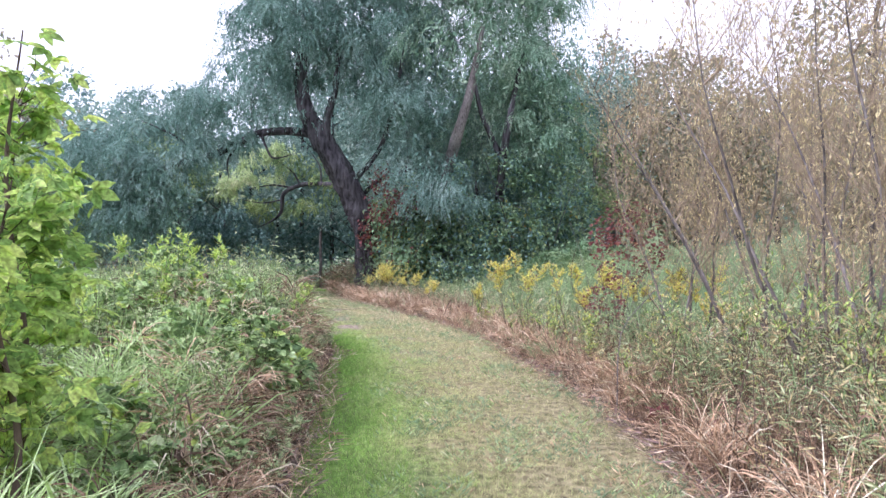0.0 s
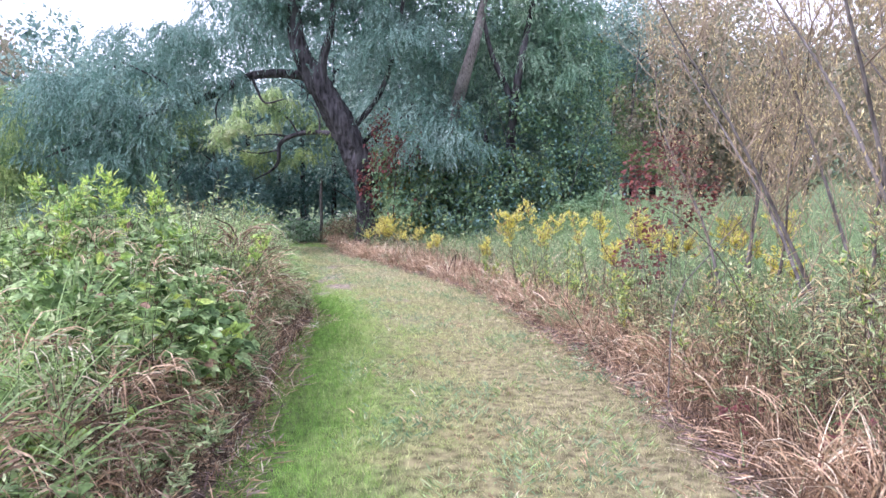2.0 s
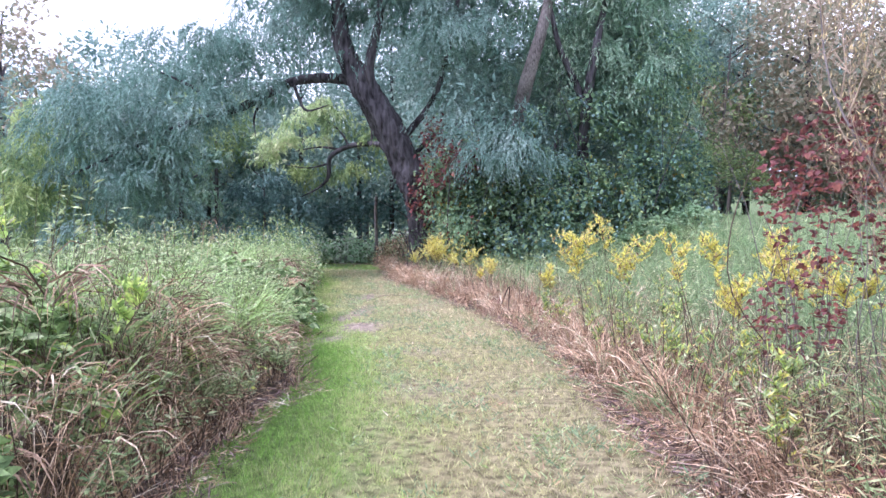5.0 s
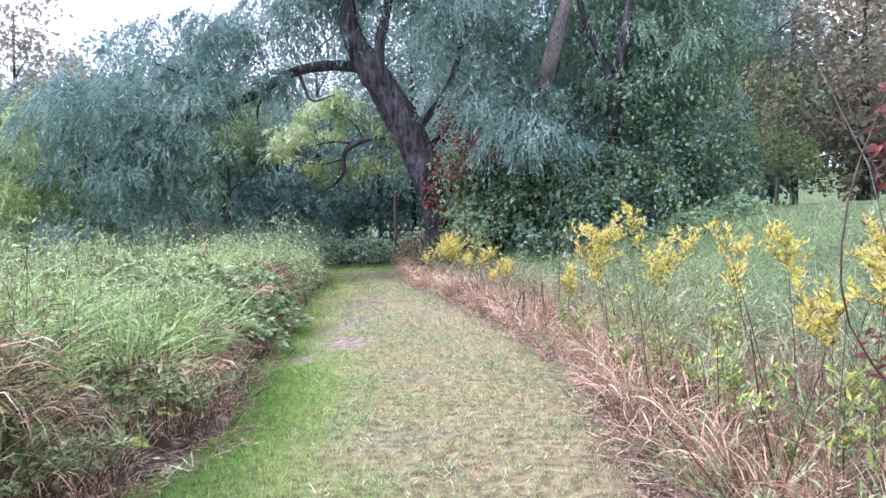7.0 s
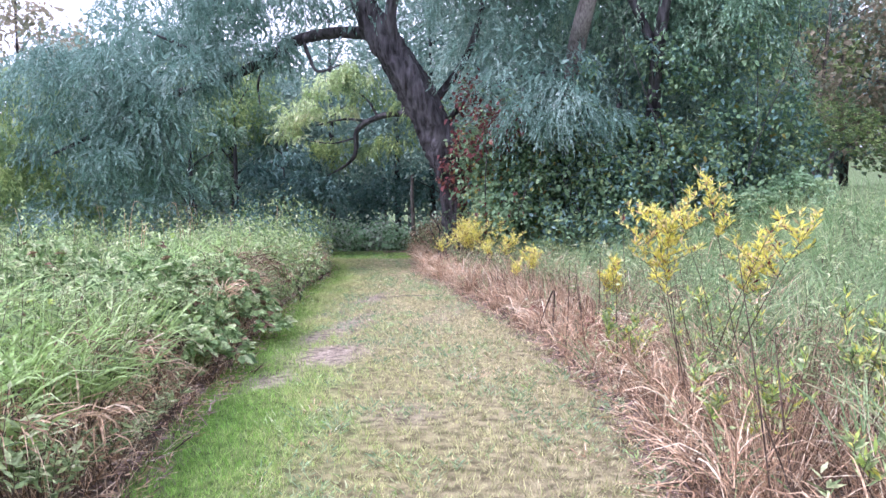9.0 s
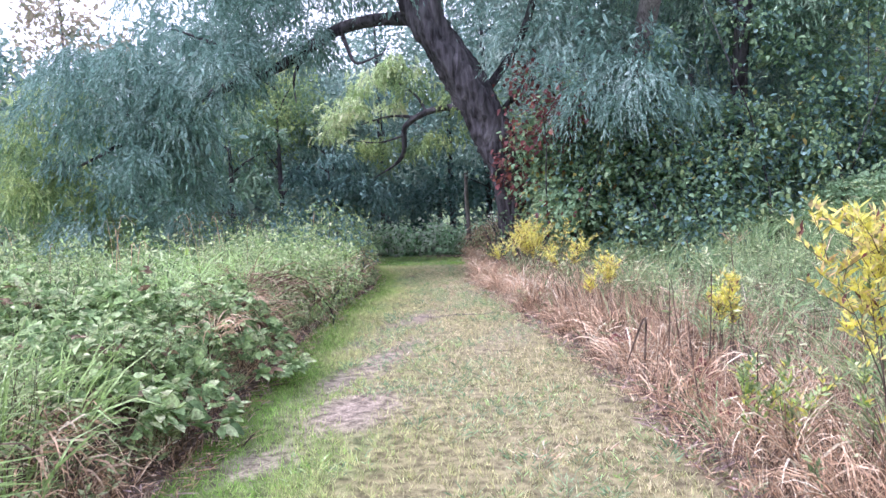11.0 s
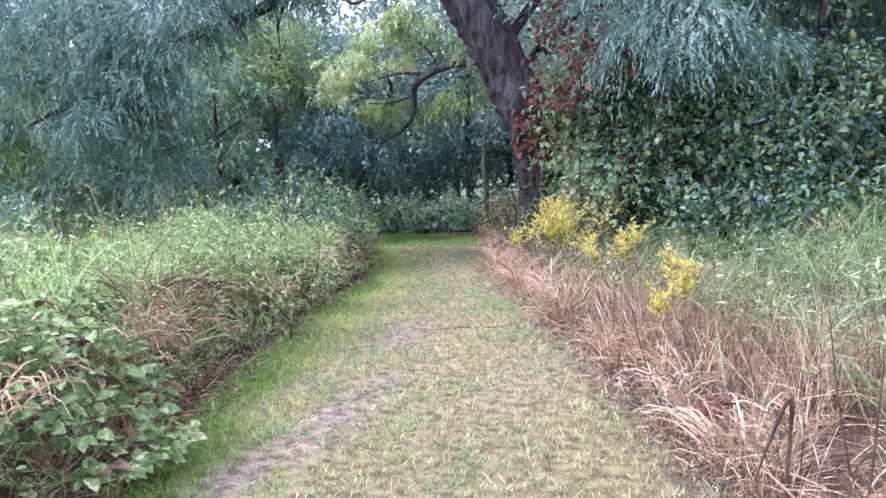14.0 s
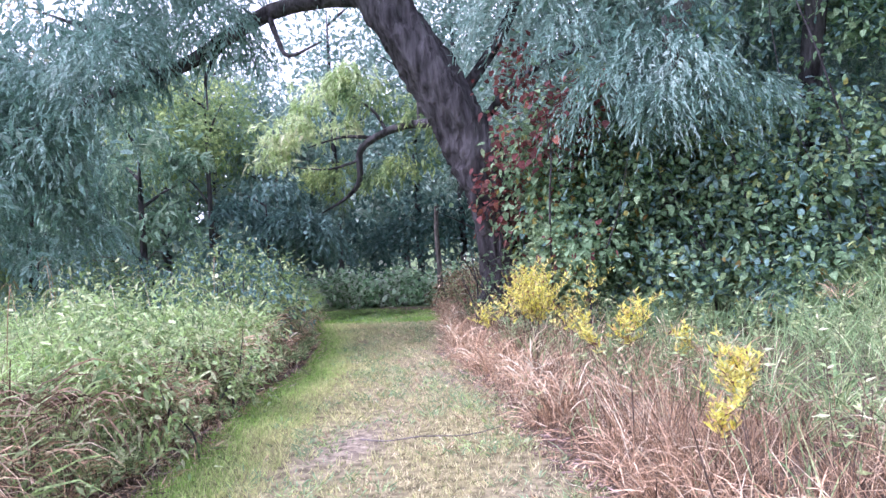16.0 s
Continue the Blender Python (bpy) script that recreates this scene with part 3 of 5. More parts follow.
HR = np.array([(-30, 1.0), (3, 1.0), (7, 0.9), (12, 0.8), (18, 0.75), (24, 0.75), (32, 0.7)])


def height_left(l, x, y):
    return np.interp(y, HL[:, 0], HL[:, 1]) * (0.25 + 0.75 * smooth((l - 0.05 - 0.16 * (1 + waves(x, y, 2.9, 1))) / 0.5)) * (0.86 + 0.2 * waves(x, y, 2.2, 4) + 0.12 * waves(x, y, 5.3, 8))


def height_right(s, x, y):
    return np.interp(y, HR[:, 0], HR[:, 1]) * (0.35 + 0.65 * smooth((s - 0.05 - 0.12 * (1 + waves(x, y, 3.1, 5))) / 0.6)) * (0.88 + 0.24 * waves(x, y, 2.4, 9) + 0.14 * waves(x, y, 6.1, 2)) * (1 - 0.1 * smooth((s - 1) / 1.5))


def left_spots(n, y0=0.5, y1=31.0, lmax=9.0, lp=1.8, yp=1.25):
    y = y0 + (y1 - y0) * rng.random(n) ** yp
    l = 0.12 + lmax * rng.random(n) ** lp
    x = left_edge(np.minimum(y, 29.5)) - l
    return x, y, l


def right_spots(n, y0=0.5, y1=33.0, smax=6.0, sp=1.8, yp=1.25):
    y = y0 + (y1 - y0) * rng.random(n) ** yp
    s = 0.08 + smax * rng.random(n) ** sp
    x = right_edge(np.minimum(y, 32.5)) + s
    return x, y, s


def near_scale(y):
    return 1 + 0.018 * np.maximum(y - 9, 0)


def tufts(b, x, y, z, per, spread, lean, outward, length, width, droop, segs=4, mat=0, face=(0, 0, 1)):
    """Tufts of blades that part from each other round their middles. lean: a pull (x, y, z) on all of them."""
    n = len(x)
    a = rng.random((n, per)) * 2 * np.pi
    r = spread * np.sqrt(rng.random((n, per)))
    bx, by = x[:, None] + r * np.cos(a), y[:, None] + r * np.sin(a)
    bz = z[:, None] + 0.04 * rng.normal(size=(n, per)) * (spread > 0.05)
    w = np.stack([np.cos(a) * outward + rng.normal(size=a.shape) * 0.2, np.sin(a) * outward + rng.normal(size=a.shape) * 0.2, np.full(a.shape, 1.0)], -1) * [1, 1, face[2]] + np.asarray(lean)
    sc = np.repeat(near_scale(y), per)
    m = n * per
    k = (0.55 + 0.6 * rng.random(m))
    mm = np.repeat(mat, per) if np.ndim(mat) else mat
    blades(b, np.stack([bx, by, bz], -1).reshape(-1, 3), w.reshape(-1, 3), np.repeat(length, per) * k, np.repeat(width, per) * (0.7 + 0.6 * rng.random(m)) * sc, droop * (0.6 + 0.8 * rng.random(m)), segs, mm)


def patchy(x, y, seed, k=0.8):
    return waves(x, y, k, seed) + 0.5 * waves(x, y, 2.7 * k, seed + 3)


# reed-like tussocks covering the left mass
b = Batch()
x, y, l = left_spots(2100, lmax=8, lp=1.6)
l = l + 0.25
x = x - 0.25
h = height_left(l, x, y)
g = patchy(x, y, 1.5, 0.9) + 1.3 * smooth((y - 8.5) / 1.0) * smooth((13.4 - y) / 1.5) - 0.45 * smooth((8.4 - y) / 1.0) - 1.6 * smooth((y - 13.7) / 0.5) * smooth((17.8 - y) / 0.8) * (l < 3.6) - 0.05 * smooth((y - 16.5) / 2) + 0.5 * smooth((3.6 - y) / 1.0) > -0.1
g = g & (l > 0.45)
x, y, l, h = x[g], y[g], l[g], h[g]
n = len(x)
tufts(b, x, y, gz(x, y) + h * (0.35 + 0.35 * rng.random(n)), 26, 0.14, rng.normal(size=(n, 1, 3)) * [0.3, 0.3, 0.05] + [0.1, -0.1, 0], 0.8, 0.35 + 0.35 * rng.random(n), 0.011 + 0.010 * rng.random(n), 0.65, 3)
tagged(b.make("reed_grass", [REED]), "long arching green grass blades in tussocks beside the way", "grass", kind="stuff")

# dry blades hanging at the foot of the left mass and standing in the right mass
b = Batch()
n = 230
y = 1.5 + 29 * rng.random(n) ** 1.25
l = 0.22 + 0.4 * rng.random(n)
x = left_edge(np.minimum(y, 29.5)) - l
g = (patchy(x, y, 6.0, 1.3) > -0.5) & ((y < 13.6) | (y > 16.6))
x, y, l = x[g], y[g], l[g]
h = height_left(l + 0.15, x, y)
n = len(x)
tufts(b, x, y, gz(x, y) + h * (0.25 + 0.45 * rng.random(n)), 30, 0.1, (0.35, -0.1, 0.0), 0.6, 0.2 + h * 0.35 * rng.random(n), 0.007 + 0.006 * rng.random(n), 1.2, 4, (rng.random(n) < 0.6).astype(int), face=(1, 1, 0.4))
n = 150
y = 2.6 + 7.5 * rng.random(n)
l = 0.22 + np.where(y < 8, 1.2, 0.35) * rng.random(n) ** 1.4
x = left_edge(y) - l
g = patchy(x, y, 4.0, 2.1) > -0.1
x, y, l = x[g], y[g], l[g]
n = len(x)
h = height_left(l + 0.2, x, y)
tufts(b, x, y, gz(x, y) + h * (0.45 + 0.5 * rng.random(n)), 24, 0.12, (0.25, -0.2, 0.0), 0.8, 0.25 + 0.25 * rng.random(n), 0.006 + 0.006 * rng.random(n), 1.2, 4, (rng.random(n) < 0.45).astype(int), face=(1, 1, 0.6))
n = 80
y = 15.5 + 11 * rng.random(n)
l = 0.3 + np.where(rng.random(n) < 0.65, 0.25, 1.2) * rng.random(n)
x = left_edge(y) - l
g = patchy(x, y, 2.0, 1.4) > -0.1
x, y, l = x[g], y[g], l[g]
n = len(x)
h = height_left(l + 0.2, x, y)
tufts(b, x, y, gz(x, y) + h * (0.5 + 0.35 * rng.random(n)), 34, 0.13, (0.25, -0.15, 0.0), 0.7, 0.3 + h * 0.4 * rng.random(n), 0.007 + 0.006 * rng.random(n), 1.15, 4, (rng.random(n) < 0.68).astype(int), face=(1, 1, 0.6))
n = 420
y = 1.0 + 30 * rng.random(n) ** 1.25
x = left_edge(np.minimum(y, 29.5)) - 0.2 - 0.35 * rng.random(n)
tufts(b, x, y, gz(x, y) + 0.03, 12, 0.07, (0.1, 0, 0), 0.8, 0.14 + 0.2 * rng.random(n), 0.006 + 0.005 * rng.random(n), 0.5, 3)
x, y, s = right_spots(2600, smax=2.5, sp=1.15, yp=1.2)
g = patchy(x, y, 3.0, 1.7) + 0.6 * (s < 1.0) > 0.0
x, y, s = x[g], y[g], s[g]
n = len(x)
h = height_right(s + 0.1, x, y)
lean = rng.normal(size=(n, 1, 3)) * [0.26, 0.26, 0.0]
tufts(b, x, y, gz(x, y) - 0.01, 24, 0.08, lean, 0.4, h * (0.4 + 0.85 * rng.random(n)), 0.0035 + 0.0035 * rng.random(n), 0.2, 3, (rng.random(n) < 0.5 + 0.3 * smooth((8 - y) / 3)).astype(int))
n = 260
y = 1.0 + 31 * rng.random(n) ** 1.25
x = right_edge(np.minimum(y, 32.5)) + 0.05 + 0.35 * rng.random(n)
tufts(b, x, y, gz(x, y) + 0.1 + 0.25 * rng.random(n), 16, 0.1, rng.normal(size=(n, 1, 3)) * [0.4, 0.4, 0.1] + [-0.15, 0, 0], 0.7, 0.25 + 0.25 * rng.random(n), 0.006 + 0.005 * rng.random(n), 0.8, 4)
n = 9000
x, y, s = right_spots(n, smax=1.6, sp=1.0)
base = np.stack([x, y, gz(x, y) + height_right(s, x, y) * (0.1 + 0.8 * rng.random(n))], 1)
blades(b, base, np.stack([rng.normal(size=n), rng.normal(size=n), 0.6 * rng.normal(size=n)], 1), 0.12 + 0.22 * rng.random(n), (0.003 + 0.005 * rng.random(n)) * near_scale(y), 0.4 * rng.random(n), 3, (rng.random(n) < 0.5).astype(int))
n = 9000
y = 1.0 + 30 * rng.random(n) ** 1.25
l = 0.02 + 0.5 * rng.random(n) ** 1.3
x = left_edge(np.minimum(y, 29.5)) - l
g = patchy(x, y, 5.0, 2.3) > 0.1 - 0.5 * (y < 13)
x, y, l = x[g], y[g], l[g]
n = len(x)
base = np.stack([x, y, gz(x, y) - 0.02 + 0.25 * rng.random(n) * (l > 0.15)], 1)
blades(b, base, np.stack([rng.normal(size=n) * 0.45 + 0.1, rng.normal(size=n) * 0.45, np.ones(n)], 1), height_left(l + 0.1, x, y) * (0.2 + 0.5 * rng.random(n)), (0.004 + 0.006 * rng.random(n)) * near_scale(y), 0.5 * rng.random(n), 3, (rng.random(n) < 0.55).astype(int))
n = 4200
x, y, s = right_spots(n, smax=1.0, sp=1.1)
base = np.stack([x, y, gz(x, y) + 0.02 + 0.2 * rng.random(n)], 1)
blades(b, base, np.stack([rng.normal(size=n), rng.normal(size=n), 0.5 * rng.random(n)], 1), 0.12 + 0.25 * rng.random(n), (0.004 + 0.005 * rng.random(n)) * near_scale(y), 0.3 * rng.random(n), 3)
tagged(b.make("dry_grass", [HAY, WITHERED]), "tan dead grass, standing in tufts and broken over along the edges", "grass", kind="stuff")

# green tufts and rosettes left standing in the worn middle of the way
b = Batch()
x, y, u = on_way(5200, 3.2, 32, 1.3)
g = (u > 0.2) & (patchy(x, y, 8.0, 2.6) > 0.0)
x, y = x[g], y[g]
tufts(b, x, y, gz(x, y) - 0.004, 17, 0.075, (0, 0, -0.2), 1.0, 0.04 + 0.045 * rng.random(len(x)), 0.006 + 0.004 * rng.random(len(x)), 0.4, 2, rng.choice(4, size=len(x), p=[0.32, 0.14, 0.1, 0.44]))
tagged(b.make("turf_tufts", [SAGE, REED, HAY, VINE]), "small green tufts scattered in the worn straw-coloured turf", "grass", kind="stuff")

# green grass and weeds behind the dry edge on the right
b = Batch()
x, y, s = right_spots(15000, smax=9.0, sp=1.1)
k = rng.random(len(x)) < 0.9 * smooth((s - 0.7 - 0.3 * smooth((y - 14) / 3)) / 1.3) + 0.1 + 0.3 * (patchy(x, y, 3.0, 1.7) < -0.3)
x, y, s = x[k], y[k], s[k]
h = height_right(s, x, y)
n = len(x)
base = np.stack([x, y, gz(x, y) + h * 0.3 * rng.random(n)], 1)
blades(b, base, np.stack([rng.normal(size=n) * 0.4, rng.normal(size=n) * 0.4, np.ones(n)], 1), h * (0.5 + 0.6 * rng.random(n)), (0.006 + 0.007 * rng.random(n)) * near_scale(y), 0.2 + 0.45 * rng.random(n), 3, (rng.random(n) < 0.2).astype(int))
x, y, s = right_spots(1500, smax=7.0, sp=1.25)
g = rng.random(len(x)) < smooth((s - 0.3 - 0.35 * smooth((y - 14) / 3)) / 0.8) + 0.08
x, y, s = x[g], y[g], s[g]
n = len(x)
h = height_right(s, x, y)
tufts(b, x, y, gz(x, y) + h * (0.3 + 0.45 * rng.random(n)), 24, 0.12, rng.normal(size=(n, 1, 3)) * [0.3, 0.3, 0.05], 0.8, 0.28 + 0.28 * rng.random(n), 0.006 + 0.005 * rng.random(n), 0.65, 3, (rng.random(n) < 0.25).astype(int) + 2 * (rng.random(n) < 0.06))
tagged(b.make("field_grass", [FIELD, SAGE, HAY, HAY]), "grey-green field grass and weeds behind the dry fringe", "grass", kind="stuff")

# leafy weed stems, both sides
b = Batch()
x, y, l = left_spots(6400, lmax=9, lp=1.6)
g = rng.random(len(x)) < 0.35 + 0.65 * smooth(0.5 - patchy(x, y, 1.5, 0.9)) - 0.5 * smooth((y - 13.7) / 0.5) * smooth((17.8 - y) / 0.8) * (l < 3.6)
x, y, l = x[g], y[g], l[g]
h = height_left(l, x, y)
x2, y2, s2 = right_spots(1700, smax=7, sp=1.3)
h2 = height_right(s2, x2, y2)
k = rng.random(len(x2)) < smooth((s2 - 0.3) / 1.0) * 0.85 + 0.15
x, y, h = np.concatenate([x, x2[k]]), np.concatenate([y, y2[k]]), np.concatenate([h, h2[k] * 1.15])
x3 = 0.12 + 0.65 * rng.random(2400)
y3 = 1.5 + 28 * rng.random(2400) ** 1.2
g = (patchy(x3, y3, 7.0, 1.9) > -0.25) & ((y3 > 9) | (rng.random(2400) < 0.35))
l3, y3 = x3[g], y3[g]
x3 = left_edge(y3) - l3
x, y, h = np.concatenate([x, x3]), np.concatenate([y, y3]), np.concatenate([h, height_left(l3 + 0.1, x3, y3) * 0.8])
n = len(x)
start = np.stack([x, y, gz(x, y) + h * 0.25], 1)
path, _ = twigs(b, start, np.stack([rng.normal(size=n) * 0.25, rng.normal(size=n) * 0.25, np.ones(n)], 1), h * 0.85, 0.003 + 0.002 * rng.random(n), 1, wobble=0.12)
per = 14
t = 0.3 + 0.7 * rng.random((n, per)) ** 0.7
f = t * 3
i0 = np.minimum(f.astype(int), 2)
pos = np.take_along_axis(path, i0[..., None], 1) * (1 - (f - i0))[..., None] + np.take_along_axis(path, i0[..., None] + 1, 1) * (f - i0)[..., None]
pos = pos.reshape(-1, 3)
m = len(pos)
sc = np.repeat(near_scale(y), per)
diamonds(b, pos, np.stack([rng.normal(size=m), rng.normal(size=m), rng.random(m) * 0.9 - 0.1], 1), (0.045 + 0.045 * rng.random(m)) * sc, (0.011 + 0.011 * rng.random(m)) * sc, 0)
tagged(b.make("leafy_weeds", [SAGE, BROWNBARK]), "tangle of narrow-leaved green weeds, goldenrod and aster", "weeds", kind="stuff")


b = Batch()
n = 1700
y = 1.2 + 8.6 * rng.random(n)
s = 0.25 + 3.4 * rng.random(n) ** 1.2
x = right_edge(y) + s
g = patchy(x, y, 2.0, 1.6) > -0.6
x, y, s = x[g], y[g], s[g]
n = len(x)
h = (0.75 + 0.55 * rng.random(n)) * (0.65 + 0.35 * smooth(s / 0.9)) * (1 - 0.25 * smooth((y - 6.5) / 2))
path, _ = twigs(b, np.stack([x, y, gz(x, y) - 0.02], 1), np.stack([rng.normal(size=n) * 0.18, rng.normal(size=n) * 0.18, np.ones(n)], 1), h, 0.003 + 0.0015 * rng.random(n), 3, wobble=0.1, segs=4)
per = 20
f = 4 * (0.25 + 0.74 * rng.random((n, per)))
i0 = f.astype(int)
pos = (np.take_along_axis(path, i0[..., None], 1) * (1 - (f - i0))[..., None] + np.take_along_axis(path, i0[..., None] + 1, 1) * (f - i0)[..., None]).reshape(-1, 3)
m = len(pos)
kind_of = np.repeat(rng.choice(3, size=n, p=[0.36, 0.34, 0.30]), per)
blades(b, pos, np.stack([rng.normal(size=m), rng.normal(size=m), 0.4 + 0.5 * rng.normal(size=m)], 1), 0.04 + 0.07 * rng.random(m), 0.006 + 0.008 * rng.random(m), 1.0 * rng.random(m), 2, kind_of)
tagged(b.make("dead_weeds", [SAGE, WITHERED, TAN, BROWNBARK]), "tall brown and olive weeds going to seed beside the way", "weeds", kind="stuff")


def bramble_patch(name, cx, cy, rx, ry, top, count, leaf, label, mat=BRAMBLE, low=0.15, stems=12, pieces=0, category="bramble", bark=BROWNBARK):
    """A mound of three-part leaves on arching canes. pieces: how many of the leaves are parts of their own."""
    root = thing(name, (cx, cy, float(gz(cx, cy))), label, category)
    a, r = rng.random(count) * 2 * np.pi, np.sqrt(rng.random(count))
    r = r * (1 + 0.12 * np.sin(a * 3 + cx) + 0.1 * np.sin(a * 5))
    x, y = cx + rx * r * np.cos(a), cy + ry * r * np.sin(a)
    dome = top * np.sqrt(np.clip(1 - (r * 0.93) ** 2, 0.02, 1)) * (0.9 + 0.16 * waves(x, y, 5.0, cx))
    z = gz(x, y) + low + np.maximum(dome - low, 0.05) * (0.25 + 0.75 * rng.random(count) ** 0.45)
    if low > 0.4:
        z = gz(x, y) + (low + top) / 2 + (top - low) / 2 * np.sqrt(np.clip(1 - r ** 2, 0.03, 1)) * (2 * rng.random(count) - 1)
    open_ = (waves(x, y + z, 7.0, cx) + 0.7 * waves(y - z, x + z, 13.0, cy) > -0.25) | (rng.random(count) < 0.15) | (low > 0.4 or count < 300)
    a, r, x, y, z = a[open_], r[open_], x[open_], y[open_], z[open_]
    count = len(a)
    out = np.stack([np.cos(a) * r, np.sin(a) * r, np.full(count, 0.1)], 1)
    pos = np.stack([x, y, z], 1)
    w = unit(out + rng.normal(size=(count, 3)) * [0.5, 0.5, 0.5])
    mats, odds = ([mat, BRIGHT, BRAMBLE_PALE, WITHERED], [0.7, 0.1, 0.17, 0.03]) if mat is BRAMBLE else ([mat, BRAMBLE, WITHERED], [0.68, 0.29, 0.03]) if mat is BRAMBLE_PALE else ([mat], [1.0])
    size = leaf * (0.65 + 0.7 * rng.random(count))
    keep = (pos[:pieces], w[:pieces], size[:pieces])
    pos, w, size = pos[pieces:], w[pieces:], size[pieces:]
    b = Batch()
    pick = rng.choice(len(mats), size=len(pos), p=odds)
    for turn, k in ((-1.1, 0.8), (0.0, 1.0), (1.1, 0.8)):
        c, s_ = math.cos(turn), math.sin(turn)
        ww = np.stack([w[:, 0] * c - w[:, 1] * s_, w[:, 0] * s_ + w[:, 1] * c, w[:, 2] - 0.1], 1)
        ovate(b, pos, ww, size * k, size * 0.62 * k, pick, 0.9)
    foliage = tagged(b.make("foliage", mats, root), kind="stuff")
    if pieces:
        kinds = [leaf_mesh("leaf", [(0, 1.0, 0.72), (1.15, 0.8, 0.58), (-1.15, 0.8, 0.58)], mt) for mt in mats]
        pick = rng.choice(len(mats), size=pieces, p=odds)
        for k, me in enumerate(kinds):
            s = np.where(pick == k)[0]
            leaf_pieces(foliage, me, keep[0][s], keep[1][s], keep[2][s])
    a = rng.random(stems) * 2 * np.pi
    for k in range(stems):
        r = 0.6 * math.sqrt(rng.random())
        b = Batch()
        sx, sy = cx + rx * r * math.cos(a[k]), cy + ry * r * math.sin(a[k])
        twigs(b, np.array([[sx, sy, float(gz(sx, sy)) - 0.02]]), np.array([[math.cos(a[k]) * r * 0.6, math.sin(a[k]) * r * 0.6, 1.0]]), np.array([top * (0.7 + 0.35 * rng.random())]), np.array([0.004 + 0.003 * rng.random()]), wobble=0.15, segs=5)
        b.make("cane", [bark], root)
    settle_children(root)
    return root


def shrub(name, cx, cy, top, spread, stems, mat, label, leaf=0.07, wide=0.016, per=26, start=0.45, bark=BROWNBARK, category="shrub", fan=0.3, mats=None, thick=0.006, seglen=6, group=""):
    """Upright stems with side twigs and narrow leaves along them."""
    z0 = float(gz(cx, cy))
    root = thing(name, (cx, cy, z0), label, category, group)
    fb, tb = Batch(), Batch()
    paths = []
    for k in range(stems):
        b = Batch()
        pth, _ = twigs(b, np.array([[cx + rng.normal() * spread * 0.25, cy + rng.normal() * spread * 0.25, z0 - 0.03]]), np.array([[rng.normal() * fan, rng.normal() * fan, 1.0]]), np.array([top * (0.7 + 0.33 * rng.random())]), np.array([thick]), segs=seglen, wobble=0.08)
        b.make("stem", [bark], root)
        paths.append(pth[0])
    path = np.array(paths)
    side = 9
    k0 = rng.integers(0, stems, stems * side)
    f = seglen * (start + (1.0 - start) * rng.random(stems * side) ** 0.7)
    i0 = np.minimum(f.astype(int), seglen - 1)
    p = path[k0, i0] * (1 - (f - i0))[:, None] + path[k0, i0 + 1] * (f - i0)[:, None]
    n = len(p)
    path2, _ = twigs(tb, p, np.stack([rng.normal(size=n), rng.normal(size=n), 0.9 + 0.5 * rng.random(n)], 1), spread * (0.25 + 0.35 * rng.random(n)), np.full(n, thick * 0.4), segs=2, wobble=0.2)
    tagged(tb.make("twig_spray", [bark], root), kind="stuff")
    t = rng.random((n, per)) * 2
    i0 = np.minimum(t.astype(int), 1)
    pos = np.take_along_axis(path2, i0[..., None], 1) * (1 - (t - i0))[..., None] + np.take_along_axis(path2, i0[..., None] + 1, 1) * (t - i0)[..., None]
    pos = pos.reshape(-1, 3)
    m = len(pos)
    mm = 0 if mats is None else rng.choice(len(mats), size=m, p=mats)
    diamonds(fb, pos, np.stack([rng.normal(size=m), rng.normal(size=m), 0.5 + rng.random(m)], 1), leaf * (0.6 + 0.8 * rng.random(m)), wide * (0.7 + 0.6 * rng.random(m)), mm)
    tagged(fb.make("foliage", mat if isinstance(mat, list) else [mat], root), kind="stuff")
    settle_children(root)
    return root


def leaf_mesh(name, leaflets, mat, seed=0):
    """One leaf of several ovate leaflets (angle, length, width) from the origin, pointing along +x."""
    b = Batch()
    for a, L, W in leaflets:
        w = np.array([[math.cos(a), math.sin(a), -0.12]])
        side = np.array([[-math.sin(a), math.cos(a), 0.0]])
        up = np.array([[0, 0, 1.0]])
        a1, a2, tip = w * L * 0.3 + up * W * 0.1, w * L * 0.7 + up * W * 0.04, w * L - up * L * 0.12
        b.add(np.stack([0 * w, a1 + side * W * 0.5, a2 + side * W * 0.36, tip, a2 - side * W * 0.36, a1 - side * W * 0.5], 1), [[0, 1, 2, 3], [0, 3, 4, 5]])
    ob = b.make(name, [mat])
    me = ob.data
    bpy.data.objects.remove(ob)
    return me


def leaf_pieces(root, me, pos, ways, sizes):
    """Separate leaves that share one mesh."""
    for p, w, s in zip(pos, ways, sizes):
        ob = new("leaf", me)
        ob.parent = root
        m = Vector(w).to_track_quat("X", "Z").to_matrix().to_4x4() @ Matrix.Rotation(rng.normal() * 0.6, 4, "X")
        ob.matrix_basis = Matrix.Translation(Vector(p)) @ m @ Matrix.Diagonal((s, s, s, 1))

